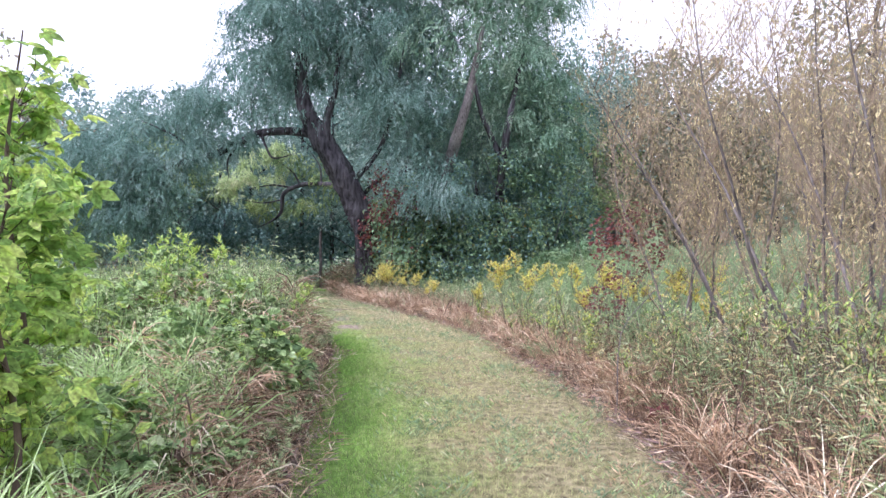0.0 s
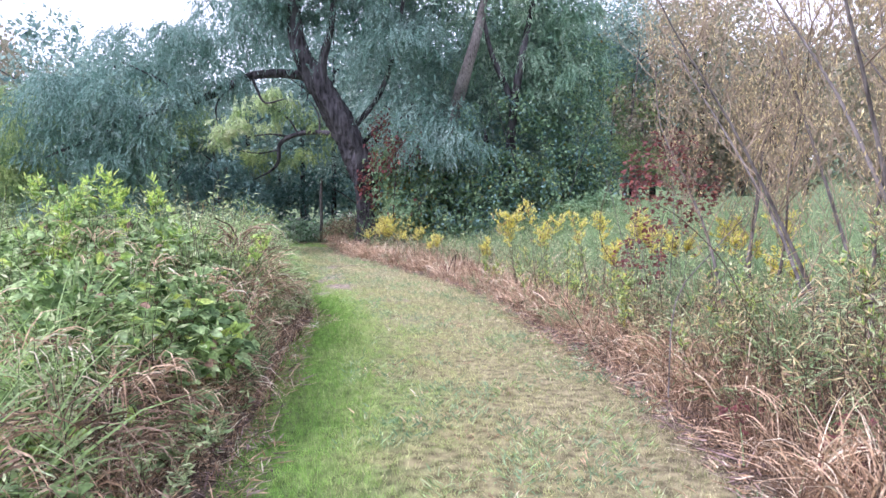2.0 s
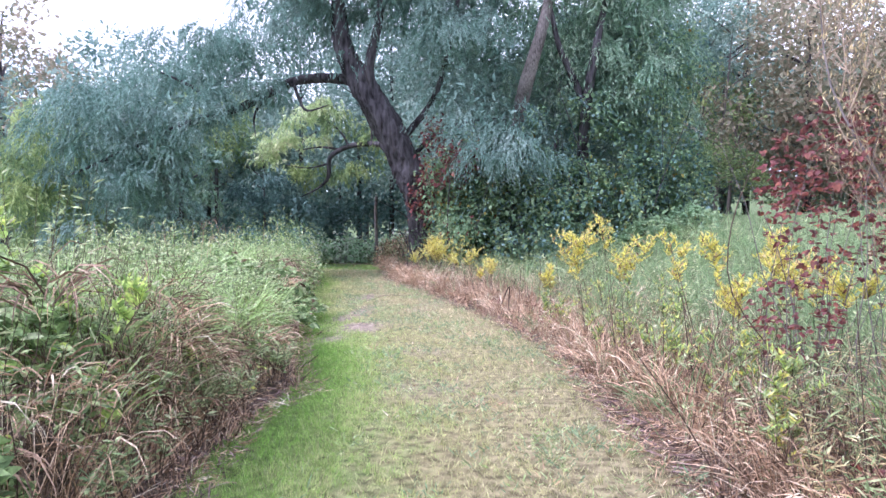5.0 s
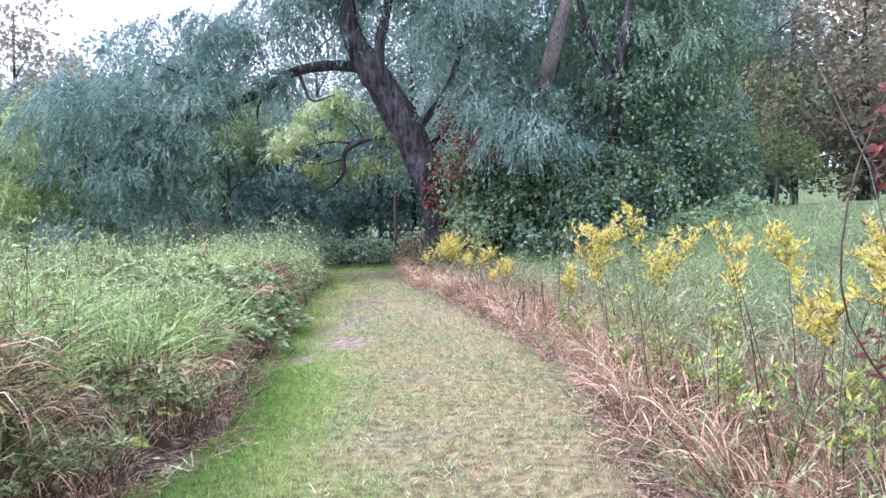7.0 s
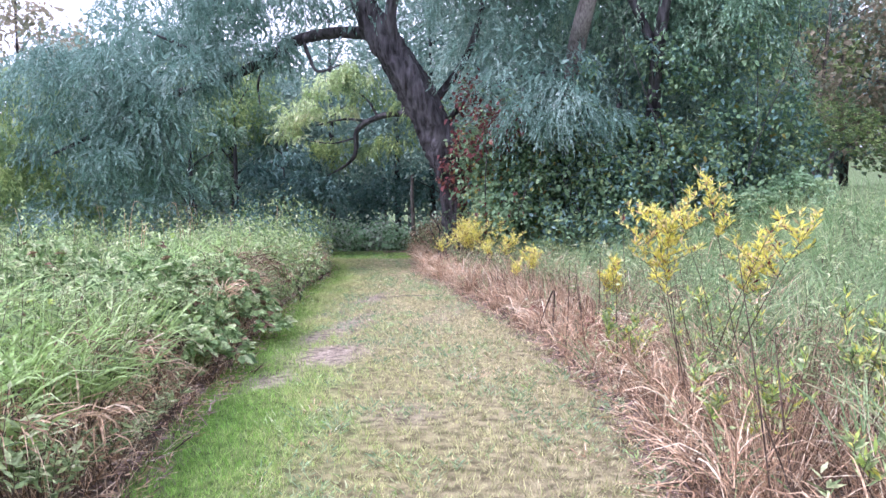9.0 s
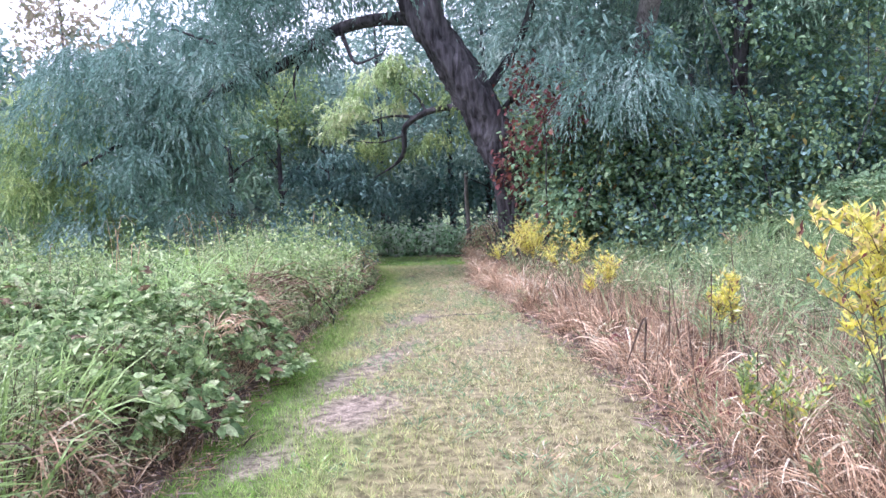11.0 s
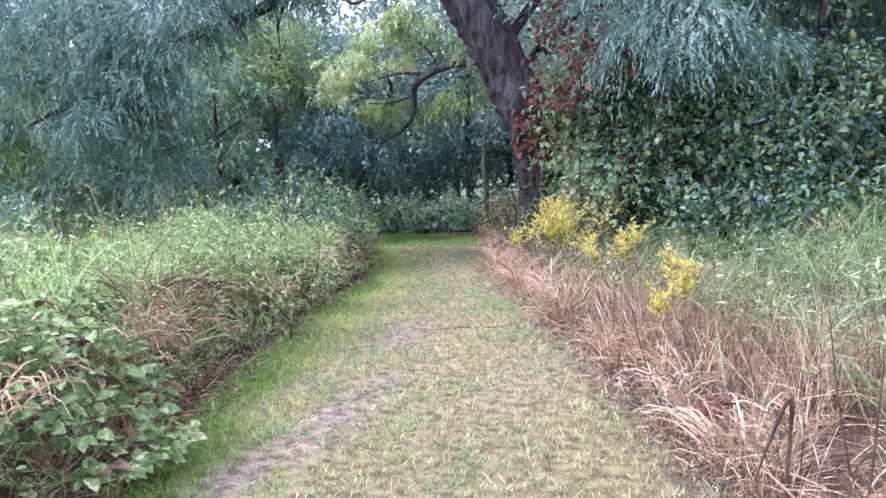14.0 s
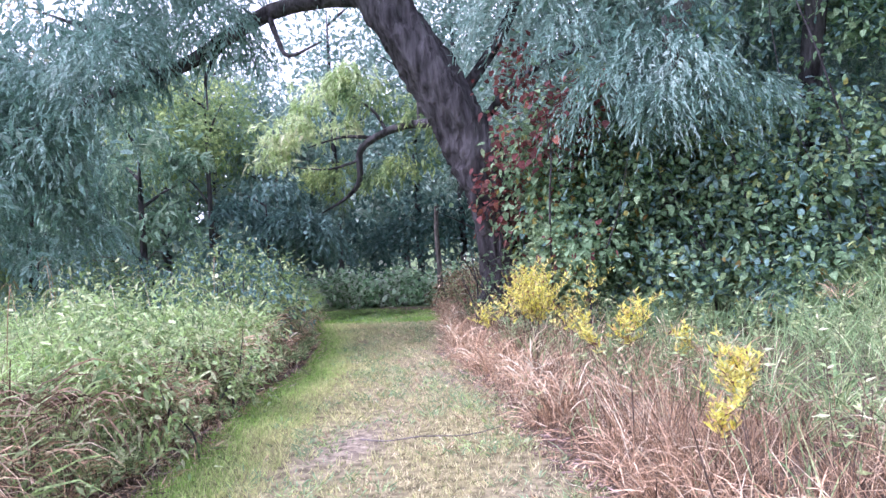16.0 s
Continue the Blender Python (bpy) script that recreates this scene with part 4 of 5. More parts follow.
bramble_patch("bramble", -2.35, 6.6, 0.95, 1.3, 1.2, 1900, 0.095, "dense mound of dull green bramble leaves beside the mown way", pieces=280)
bramble_patch("bramble", -3.3, 8.3, 1.25, 1.2, 1.65, 2300, 0.092, "tall mound of green leaves with bright shoots above", pieces=280)
bramble_patch("bramble", -2.2, 4.5, 0.8, 0.9, 0.75, 900, 0.09, "low mound of green leaves among dry grass at the edge", pieces=280)
bramble_patch("bramble", -2.8, 9.6, 0.7, 0.9, 1.3, 800, 0.09, "rounded mound of dark bramble leaves beside the mown way", pieces=150)
bramble_patch("bramble", -4.5, 16.0, 1.05, 1.3, 1.1, 2100, 0.098, "mound of broad pale bramble leaves spilling towards the way", BRAMBLE_PALE, pieces=280)
bramble_patch("bramble", -5.7, 15.3, 1.3, 1.3, 1.25, 2100, 0.098, "tall mound of broad pale leaves among the weeds", BRAMBLE_PALE, pieces=200)
bramble_patch("bramble", -4.1, 14.5, 1.1, 1.0, 0.95, 1700, 0.098, "low mound of pale green leaves at the edge of the way", BRAMBLE_PALE, pieces=200)
bramble_patch("bramble", -6.6, 18.8, 1.4, 1.2, 1.1, 1000, 0.10, "low wide mound of grey-green leaves in the weeds")
bramble_patch("bramble", -2.95, 11.2, 0.75, 0.8, 0.7, 480, 0.10, "low mound of broad green leaves at the reed grass foot", pieces=150)
bramble_patch("bramble", -4.6, 13.2, 0.9, 1.0, 1.15, 700, 0.09, "clump of broad green leaves among reed grass")
for cx, cy, top, sp in ((-3.2, 8.3, 1.8, 0.45), (-3.9, 8.9, 1.85, 0.45), (-2.6, 8.9, 1.45, 0.35), (-3.6, 7.6, 1.6, 0.35)):
    shrub("elder_shoot", cx, cy, top, sp, 5, BRIGHT, "upright shoots with fresh yellow-green leaflets above the weeds", 0.085, 0.026, 13, 0.72, group="fresh shoots in the weeds")


# maple sapling close by
def sapling_leafy(cx, cy, top, n, label):
    root = thing("maple_sapling", (cx, cy, float(gz(cx, cy))), label, "tree", "maple saplings")
    tube("trunk", [(cx, cy, -0.03), (cx + 0.05, cy + 0.05, top * 0.33), (cx - 0.05, cy, top * 0.7), (cx, cy + 0.05, top)], [0.022, 0.018, 0.012, 0.004], BROWNBARK, root, 6)
    b = Batch()
    z = top * (0.12 + 0.8 * rng.random(n))
    a = rng.random(n) * 2 * np.pi
    path, _ = twigs(b, np.stack([np.full(n, cx), np.full(n, cy + 0.02), z], 1), np.stack([np.cos(a), np.sin(a), 0.5 + 0 * a], 1), (0.35 + 0.45 * rng.random(n)) * (1.15 - 0.5 * z / top), np.full(n, 0.004), segs=3)
    sprays = tagged(b.make("twig_spray", [BROWNBARK], root), kind="stuff")
    m = 300
    k = rng.integers(0, n, m)
    t = 3 * (0.25 + 0.75 * rng.random(m))
    i0 = np.minimum(t.astype(int), 2)
    pos = path[k, i0] * (1 - (t - i0))[:, None] + path[k, i0 + 1] * (t - i0)[:, None] + rng.normal(size=(m, 3)) * 0.06
    w = unit(np.stack([rng.normal(size=m), rng.normal(size=m), -0.3 + 0.3 * rng.normal(size=m)], 1))
    me = leaf_mesh("leaf", [(0, 1.0, 0.55), (0.85, 0.8, 0.45), (-0.85, 0.8, 0.45), (1.7, 0.45, 0.3), (-1.7, 0.45, 0.3)], BRIGHT)
    leaf_pieces(sprays, me, pos, w, 0.09 + 0.06 * rng.random(m))
    settle_children(root)


sapling_leafy(-2.45, 3.9, 2.75, 40, "young maple with large bright yellow-green lobed leaves")
sapling_leafy(-2.25, 3.5, 1.9, 34, "smaller maple sapling crowded with fresh green lobed leaves")
sapling_leafy(-2.75, 4.4, 2.5, 34, "maple sapling with yellow-green leaves, standing behind a taller one")

# yellow shrubs and small plants on the right
GOLDEN = [(0.88, 13.6, 1.58, 0.5, 9, "young willow shrub with bright yellow leaves and red stems"),
          (1.75, 11.7, 1.35, 0.4, 5, "small shrub with yellow and orange autumn leaves"),
          (-0.75, 18.7, 1.05, 0.4, 4, "slender shrub with yellow leaves above the dry grass"),
          (0.3, 16.4, 0.95, 0.3, 4, "small yellow-leaved shrub in the weeds"),
          (-1.45, 20.9, 1.1, 0.4, 6, "shrub with yellow leaves turning pink at the tips"),
          (-2.45, 22.8, 1.15, 0.75, 20, "bushy shrub, yellow above and green below"),
          (2.3, 11.3, 1.45, 0.45, 6, "shrub with clear yellow autumn leaves"),
          (2.1, 10.8, 1.45, 0.45, 4, "airy shrub with lemon-yellow leaves"),
          (2.7, 10.2, 1.6, 0.5, 5, "airy shrub, yellow leaves with orange ones"),
          (2.9, 9.2, 1.4, 0.45, 6, "shrub with orange and yellow leaves")]
for cx, cy, top, sp, st, lab in GOLDEN:
    shrub("golden_shrub", cx, cy, top, sp, st, [GOLD, SAGE, CRIMSON, TAN], lab, 0.052, 0.015, 30 if top > 1.55 else 24, 0.78, mats=[0.78, 0.07, 0.04, 0.11], group="yellow shrubs along the way", fan=0.22)

for cx, cy, top, lab in ((1.25, 11.3, 0.85, "low shrub with yellow and green narrow leaves"), (1.6, 10.4, 0.95, "low shrub with lime and yellow leaflets"), (0.95, 12.5, 0.8, "small yellowing shrub in dry grass"), (0.35, 14.6, 0.7, "small yellow-green shrub in dry grass"), (1.75, 8.9, 0.8, "small lime-leaved shrub in dry grass"), (1.5, 12.6, 0.95, "small shrub with yellow and lime leaves"), (1.05, 14.2, 0.9, "low airy shrub with yellow-green leaves"), (0.2, 17.3, 0.9, "low shrub turning yellow among green weeds"), (2.4, 8.2, 1.15, "leggy shrub with lime and yellow leaves")):
    shrub("yellowing_shrub", cx, cy, top, 0.35, 4, [GOLD, BRIGHT, SAGE], lab, 0.06, 0.016, 14, 0.4, mats=[0.12, 0.28, 0.6], group="low yellowing shrubs")

# green compound-leaved shrubs near the start, right
for cx, cy, top in ((2.45, 4.6, 1.35), (2.3, 5.9, 1.3), (3.2, 6.4, 1.6), (2.9, 3.7, 1.3), (2.0, 7.4, 0.95)):
    shrub("ash_seedling", cx, cy, top, 0.7, 7, [BRIGHT, SAGE, TAN], "leggy green shrub with narrow leaflets", 0.055, 0.016, 20, 0.45, mats=[0.2, 0.5, 0.3], group="leggy green shrubs")

# crimson vine mound
bramble_patch("crimson_vine", 2.1, 9.9, 0.5, 0.5, 2.35, 650, 0.045, "mound of dark crimson creeper on bare twigs", CRIMSON, 1.1, 22, 200, "creeper", GREYBARK)
bramble_patch("crimson_vine", 1.75, 9.7, 0.25, 0.35, 1.25, 180, 0.042, "small tangle of red and purple creeper", CRIMSON, 0.6, 8, 0, "creeper", GREYBARK)


def bare_sapling(cx, cy, top, lean, label, spread=1.0, leaves=1400, stems=4, mat=TAN, name="bare_shrub_tree", leaf=0.05):
    z0 = float(gz(cx, cy))
    root = thing(name, (cx, cy, z0), label, "tree", "bare thin shrubs")
    b, fb = Batch(), Batch()
    segn = 6
    st = np.stack([cx + rng.normal(size=stems) * 0.12, cy + rng.normal(size=stems) * 0.12, np.full(stems, z0 - 0.05)], 1)
    ends = []
    for k in range(stems):
        w = unit(np.array([lean[0] + rng.normal() * 0.16, lean[1] + rng.normal() * 0.16, 1.0]))
        pts = [st[k]]
        for j in range(5):
            w = unit(w + rng.normal(size=3) * 0.1)
            pts.append(pts[-1] + w * top / 5)
        tube("stem", pts, [0.022, 0.018, 0.014, 0.010, 0.006, 0.003], GREYBARK, root, 6, 0.05, 3)
        ends.append(np.array(pts))
    P = np.stack(ends)
    n = stems * 16
    k0 = rng.integers(0, stems, n)
    f = 5 * (0.25 + 0.72 * rng.random(n))
    i0 = np.minimum(f.astype(int), 4)
    p = P[k0, i0] * (1 - (f - i0))[:, None] + P[k0, i0 + 1] * (f - i0)[:, None]
    path, _ = twigs(b, p, np.stack([rng.normal(size=n), rng.normal(size=n), np.ones(n) * 1.5], 1), spread * (0.5 + 0.6 * rng.random(n)), 0.004 + 0.003 * rng.random(n), segs=4, wobble=0.15)
    n2 = n * 16
    k1 = rng.integers(0, n, n2)
    i1 = rng.integers(1, 5, n2)
    path2, _ = twigs(b, path[k1, i1], np.stack([rng.normal(size=n2) * 0.6, rng.normal(size=n2) * 0.6, np.ones(n2) * 1.3], 1), spread * (0.2 + 0.4 * rng.random(n2)), np.full(n2, 0.0022), segs=2, wobble=0.25)
    tagged(b.make("twig_spray", [TWIGBARK], root), kind="stuff")
    k2 = rng.integers(0, n2, leaves)
    pos = path2[k2, rng.integers(1, 3, leaves)] + rng.normal(size=(leaves, 3)) * 0.03
    diamonds(fb, pos, rng.normal(size=(leaves, 3)) * 0.5 + [0, 0, 0.9], leaf * (0.6 + 0.8 * rng.random(leaves)), leaf * 0.24 * (0.7 + 0.6 * rng.random(leaves)), 0)
    tagged(fb.make("foliage", [mat], root), kind="stuff")
    settle_children(root)


BARE_ONES = [(2.55, 4.5, 3.6, (-0.15, 0.1)), (3.0, 6.0, 4.0, (-0.05, 0.0)), (2.9, 7.6, 4.0, (0.0, 0.1)), (3.9, 7.0, 4.4, (0, 0)), (2.75, 9.2, 3.2, (0.05, 0.0)), (4.2, 9.5, 4.0, (0, 0)), (5.2, 8.0, 4.5, (0, 0)), (3.9, 5.0, 4.2, (0.0, 0.0)), (5.4, 10.5, 3.6, (0, 0))]
for cx, cy, top, lean in BARE_ONES:
    bare_sapling(cx, cy, top, lean, "tall thin shrub, bare grey stems with a haze of tan leaves", leaves=4000, leaf=0.042)

for cx, cy, top in ((1.75, 8.6, 0.45), (0.05, 15.9, 0.42), (0.25, 15.3, 0.35), (1.65, 6.4, 0.4), (1.9, 5.6, 0.5), (-0.6, 17.5, 0.35)):
    bramble_patch("red_creeper", cx, cy, 0.14, 0.16, top, 26, 0.05, "few scarlet creeper leaves low in the dry grass", CRIMSON, 0.12, 3, 20, "creeper")

# dead stalks, a broken one and leaning branches in the dry fringe
def stalk(name, points, thick, label, category, mat=BROWNBARK, group=""):
    root = thing(name, points[0], label, category, group)
    tube("stem", points, [thick] + [thick * 0.75] * (len(points) - 2) + [thick * 0.35], mat, root, 5, 0.05, 3)
    settle_children(root)


for cx, cy, hgt in ((0.05, 15.4, 0.75), (1.05, 12.1, 0.85), (1.45, 10.7, 0.95), (1.2, 11.0, 0.8), (0.3, 14.9, 0.7), (-0.2, 16.1, 0.9), (0.1, 16.4, 1.0), (-0.05, 16.9, 0.85), (1.6, 9.5, 0.8), (1.9, 7.4, 0.9), (1.85, 6.6, 0.8), (-0.9, 17.9, 0.7), (-1.4, 19.3, 0.65), (0.45, 17.6, 1.1)):
    z0 = float(gz(cx, cy))
    ax, ay = rng.normal() * 0.08, rng.normal() * 0.08
    stalk("dead_stalk", [(cx, cy, z0 - 0.02), (cx + ax, cy + ay, z0 + hgt * 0.5), (cx + 1.6 * ax, cy + 1.8 * ay, z0 + hgt)], 0.007, "dark brown dead stalk standing in the dry grass", "stalk", group="dead stalks in the dry grass")
for k in range(34):
    cy = 2.6 + 9.5 * rng.random()
    cx = float(right_edge(cy)) + 0.15 + 1.5 * rng.random()
    z0, hgt = float(gz(cx, cy)), 0.7 + 0.7 * rng.random()
    ax, ay = rng.normal() * 0.12, rng.normal() * 0.12
    stalk("dead_stalk", [(cx, cy, z0 - 0.02), (cx + ax, cy + ay, z0 + hgt * 0.5), (cx + 2.2 * ax, cy + 2.0 * ay, z0 + hgt)], 0.005, "dark brown dead stalk standing in the dry grass", "stalk", group="dead stalks in the dry grass")
stalk("broken_stalk", [(-0.38, 16.6, -0.02), (-0.36, 16.6, 0.3), (-0.35, 16.6, 0.56), (-0.42, 16.58, 0.42), (-0.5, 16.55, 0.2)], 0.012, "thick dead stalk broken over in the middle", "stalk")
stalk("fallen_twig", [(-3.55, 20.3, 0.02), (-3.3, 20.22, 0.03), (-3.05, 20.3, 0.05), (-2.7, 20.4, 0.04), (-2.45, 20.62, 0.06)], 0.007, "thin fallen twig lying across the worn turf", "twig", GREYBARK)
stalk("leaning_branch", [(1.95, 9.95, 0.0), (1.65, 9.6, 0.65), (1.32, 9.4, 1.1), (1.3, 9.35, 1.5), (1.45, 9.4, 1.9)], 0.005, "leaning red-brown branch beside the crimson creeper", "branch", BROWNBARK)
stalk("leaning_branch", [(1.4, 7.1, 0.15), (1.42, 7.05, 0.82), (1.7, 7.2, 1.15), (2.0, 7.3, 1.45)], 0.006, "pale dead branch leaning in the weeds", "branch", GREYBARK)
stalk("leaning_branch", [(2.1, 7.2, 0.4), (1.82, 7.2, 1.04), (1.5, 7.2, 1.38), (1.3, 7.2, 1.5)], 0.005, "dark dead branch crossing a pale one in the weeds", "branch")

for k in range(26):
    cy = 16.0 + 8.0 * rng.random()
    cx = float(left_edge(cy)) - 0.7 - 3.6 * rng.random()
    z0, hgt = float(gz(cx, cy)), 1.25 + 0.4 * rng.random()
    a, w = 2 * math.pi * rng.random(), 0.12 + 0.2 * rng.random()
    stalk("seed_stem", [(cx, cy, z0 - 0.02), (cx, cy, z0 + hgt * 0.6), (cx + w * 0.4 * math.cos(a), cy + w * 0.4 * math.sin(a), z0 + hgt), (cx + w * math.cos(a), cy + w * math.sin(a), z0 + hgt * 0.95)], 0.004, "pale grass stem arching over above the weeds", "stem", HAY, "arching stems above the weeds")
for k in range(9):
    a = 0.7 * k
    stalk("dead_branch", [(-10.7 + 0.08 * k, 26.9, 0.0), (-10.8 + 0.12 * k, 26.8, 1.0 + 0.05 * k), (-10.7 + 0.7 * math.cos(a), 26.6 + 0.3 * math.sin(a), 1.5 + 0.3 * math.sin(2 * a)), (-10.7 + 1.3 * math.cos(a), 26.5 + 0.4 * math.sin(a), 1.25 + 0.3 * math.sin(3 * a))], 0.014, "bare grey dead branch hanging beneath the willow", "branch", GREYBARK, "dead branches beneath the willow")

# ---- the big willows ----
def willow():
    root = thing("willow_tree", (-3.75, 28.1, 0), "large old willow with a leaning dark trunk and grey-green drooping foliage", "tree")
    tube("trunk", [(-3.5, 27.8, -0.1), (-3.55, 27.5, 1.0), (-3.7, 27.1, 2.45), (-4.1, 26.9, 3.55), (-4.65, 26.7, 4.65), (-5.35, 26.6, 5.8), (-5.85, 26.5, 6.9), (-6.0, 26.5, 8.5), (-5.7, 26.8, 10.5)], [0.68, 0.52, 0.45, 0.43, 0.43, 0.38, 0.27, 0.2, 0.12], BARK, root, 22, 0.2, 14, "furrowed dark bark")
    tube("limb", [(-4.9, 26.7, 5.1), (-5.05, 26.4, 6.2), (-4.7, 26.2, 7.6), (-4.5, 26.2, 9.5)], [0.2, 0.15, 0.12, 0.06], BARK, root, 10, 0.12, 6)
    tube("limb", [(-5.45, 26.6, 5.85), (-6.4, 26.7, 6.0), (-7.4, 26.7, 5.93), (-8.2, 26.65, 5.6), (-9.2, 26.5, 5.1), (-10.8, 26.0, 4.55), (-12.4, 25.5, 3.7), (-13.8, 25.0, 3.0)], [0.17, 0.15, 0.145, 0.13, 0.12, 0.1, 0.07, 0.03], BARK, root, 10, 0.14, 6)
    tube("limb", [(-8.2, 26.6, 5.6), (-8.6, 26.4, 4.9), (-8.5, 26.2, 4.2)], [0.05, 0.035, 0.012], BARK, root, 6, 0.1, 4)
    tube("limb", [(-9.6, 26.4, 5.0), (-10.4, 26.0, 5.7), (-11.5, 25.8, 6.2)], [0.07, 0.05, 0.02], BARK, root, 6, 0.1, 4)
    tube("limb", [(-7.5, 26.7, 5.9), (-7.25, 26.5, 5.4), (-6.9, 26.2, 4.95), (-6.2, 26.0, 5.05)], [0.06, 0.05, 0.035, 0.015], BARK, root, 6, 0.05, 4)
    tube("limb", [(-4.3, 27.6, 4.2), (-3.2, 27.0, 5.4), (-2.6, 26.6, 7.2), (-2.2, 26.4, 9.5)], [0.12, 0.09, 0.07, 0.04], BARK, root, 8, 0.1, 5)
    tube("limb", [(-4.1, 27.8, 3.6), (-3.2, 27.2, 4.3), (-2.2, 26.8, 4.6), (-1.0, 26.5, 4.7)], [0.09, 0.07, 0.04, 0.02], BARK, root, 6, 0.08, 4)
    b = Batch()
    blobs = [(-7.0, 26.5, 9.0, 2.2, 2.3, 2.1), (-4.6, 26.6, 9.5, 2.4, 2.4, 2.8), (-8.8, 26, 6.7, 1.9, 1.8, 0.9), (-11.0, 25.5, 5.3, 2.0, 2.0, 1.3), (-12.9, 25, 3.8, 1.8, 1.8, 1.9), (-10.8, 24.8, 3.3, 1.6, 1.2, 1.3),
             (-5.5, 27, 12.0, 3.2, 3.0, 2.5), (-2.6, 26.8, 10, 2.4, 2.4, 3.0), (-12.4, 25.6, 1.9, 2.0, 1.5, 1.6), (-10.3, 25.8, 6.3, 1.6, 1.6, 1.1), (-12.5, 25.3, 5.1, 1.4, 1.5, 1.3), (-7.4, 25.6, 7.0, 1.1, 0.9, 0.8), (-8.0, 28.2, 8.4, 1.7, 1.2, 1.3), (-10.4, 27.8, 7.3, 1.5, 1.2, 1.0), (-8.6, 26.2, 5.5, 0.9, 0.7, 0.35), (-9.8, 25.8, 5.0, 0.95, 0.7, 0.7), (-11.6, 25.2, 4.2, 1.2, 0.8, 0.9), (-6.1, 26.1, 6.6, 0.9, 0.6, 0.6), (-3.2, 26.0, 7.6, 1.2, 0.8, 1.0)]
    willow_foliage(b, blobs, 13000, 13, 0.135, 0.032, 0.8)
    b.make("crown", [WILLOW], root)
    b = Batch()
    willow_foliage(b, [(-14.8, 25.2, 3.2, 1.2, 1.6, 2.6), (-14.3, 25.4, 1.5, 1.2, 1.2, 1.5)], 1100, 12, 0.17, 0.034, 0.7)
    b.make("crown", [WILLOW_LIME], root)
    b = Batch()
    willow_foliage(b, [(-1.9, 25.4, 4.4, 1.3, 0.8, 1.6), (-0.7, 25.2, 3.8, 1.0, 0.7, 1.4), (-2.2, 25.6, 6.6, 1.4, 1.0, 1.5)], 1500, 15, 0.125, 0.023, 0.8)
    b.make("hanging_bough", [WILLOW], root)
    settle_children(root)
    root = thing("willow_tree", (0.2, 27.2, float(gz(0.2, 27.2))), "tall willow with upright grey trunks and weeping blue-green foliage", "tree")
    tube("trunk", [(-1.0, 27.2, -0.1), (-0.9, 26.9, 2.0), (-0.7, 26.5, 4.4), (-0.3, 25.6, 5.8), (0.1, 25.4, 7.2), (0.5, 25.6, 9.5)], [0.3, 0.24, 0.21, 0.19, 0.15, 0.08], GREYBARK, root, 10, 0.1, 6, "grey-brown bark")
    tube("trunk", [(1.1, 27.0, 0.0), (1.15, 26.8, 2.5), (1.22, 26.2, 4.5), (1.45, 25.8, 6.2), (2.0, 26.2, 9.0)], [0.2, 0.17, 0.15, 0.12, 0.06], BARK, root, 10, 0.1, 6)
    tube("limb", [(1.25, 26.1, 4.9), (0.85, 25.9, 5.7), (0.45, 25.7, 6.6), (0.2, 25.7, 7.8)], [0.12, 0.1, 0.08, 0.05], BARK, root, 8, 0.1, 5)
    b = Batch()
    blobs = [(0.0, 25.6, 8.9, 2.0, 1.8, 2.1), (2.2, 25.6, 7.4, 1.1, 0.9, 1.2), (1.3, 26.5, 5.2, 1.0, 0.9, 0.9), (2.4, 26.4, 6.0, 1.1, 0.9, 1.1), (0.5, 26.9, 6.4, 1.2, 0.9, 1.0), (2.4, 26.8, 8.0, 1.6, 1.8, 2.3), (-0.6, 26.8, 12.2, 2.8, 2.8, 2.4), (2.0, 27, 11.4, 2.4, 2.4, 2.4), (3.0, 27.0, 5.6, 1.2, 1.6, 1.6)]
    willow_foliage(b, blobs, 8400, 12, 0.135, 0.032, 0.9)
    b.make("crown", [WILLOW_BRIGHTENED], root)
    b = Batch()
    broad_foliage(b, [(-1.5, 29.5, 6.5, 2.6, 1.5, 2.2), (-3.0, 30.2, 9.0, 2.6, 1.5, 2.2), (1.8, 29.8, 7.8, 2.4, 1.4, 2.4)], 1500, 8, 0.22, 0.09, 0.3)
    b.make("crown", [WOODS], root)
    b = Batch()
    broad_foliage(b, [(0.8, 28.6, 5.0, 2.6, 1.2, 2.2), (2.2, 28.8, 3.2, 2.0, 1.4, 2.4), (1.4, 27.6, 5.8, 1.5, 0.9, 1.3), (3.0, 28.4, 6.8, 1.4, 1.0, 1.6)], 2600, 8, 0.14, 0.06, 0.2)
    b.make("crown", [WOODS], root)
    settle_children(root)


willow()

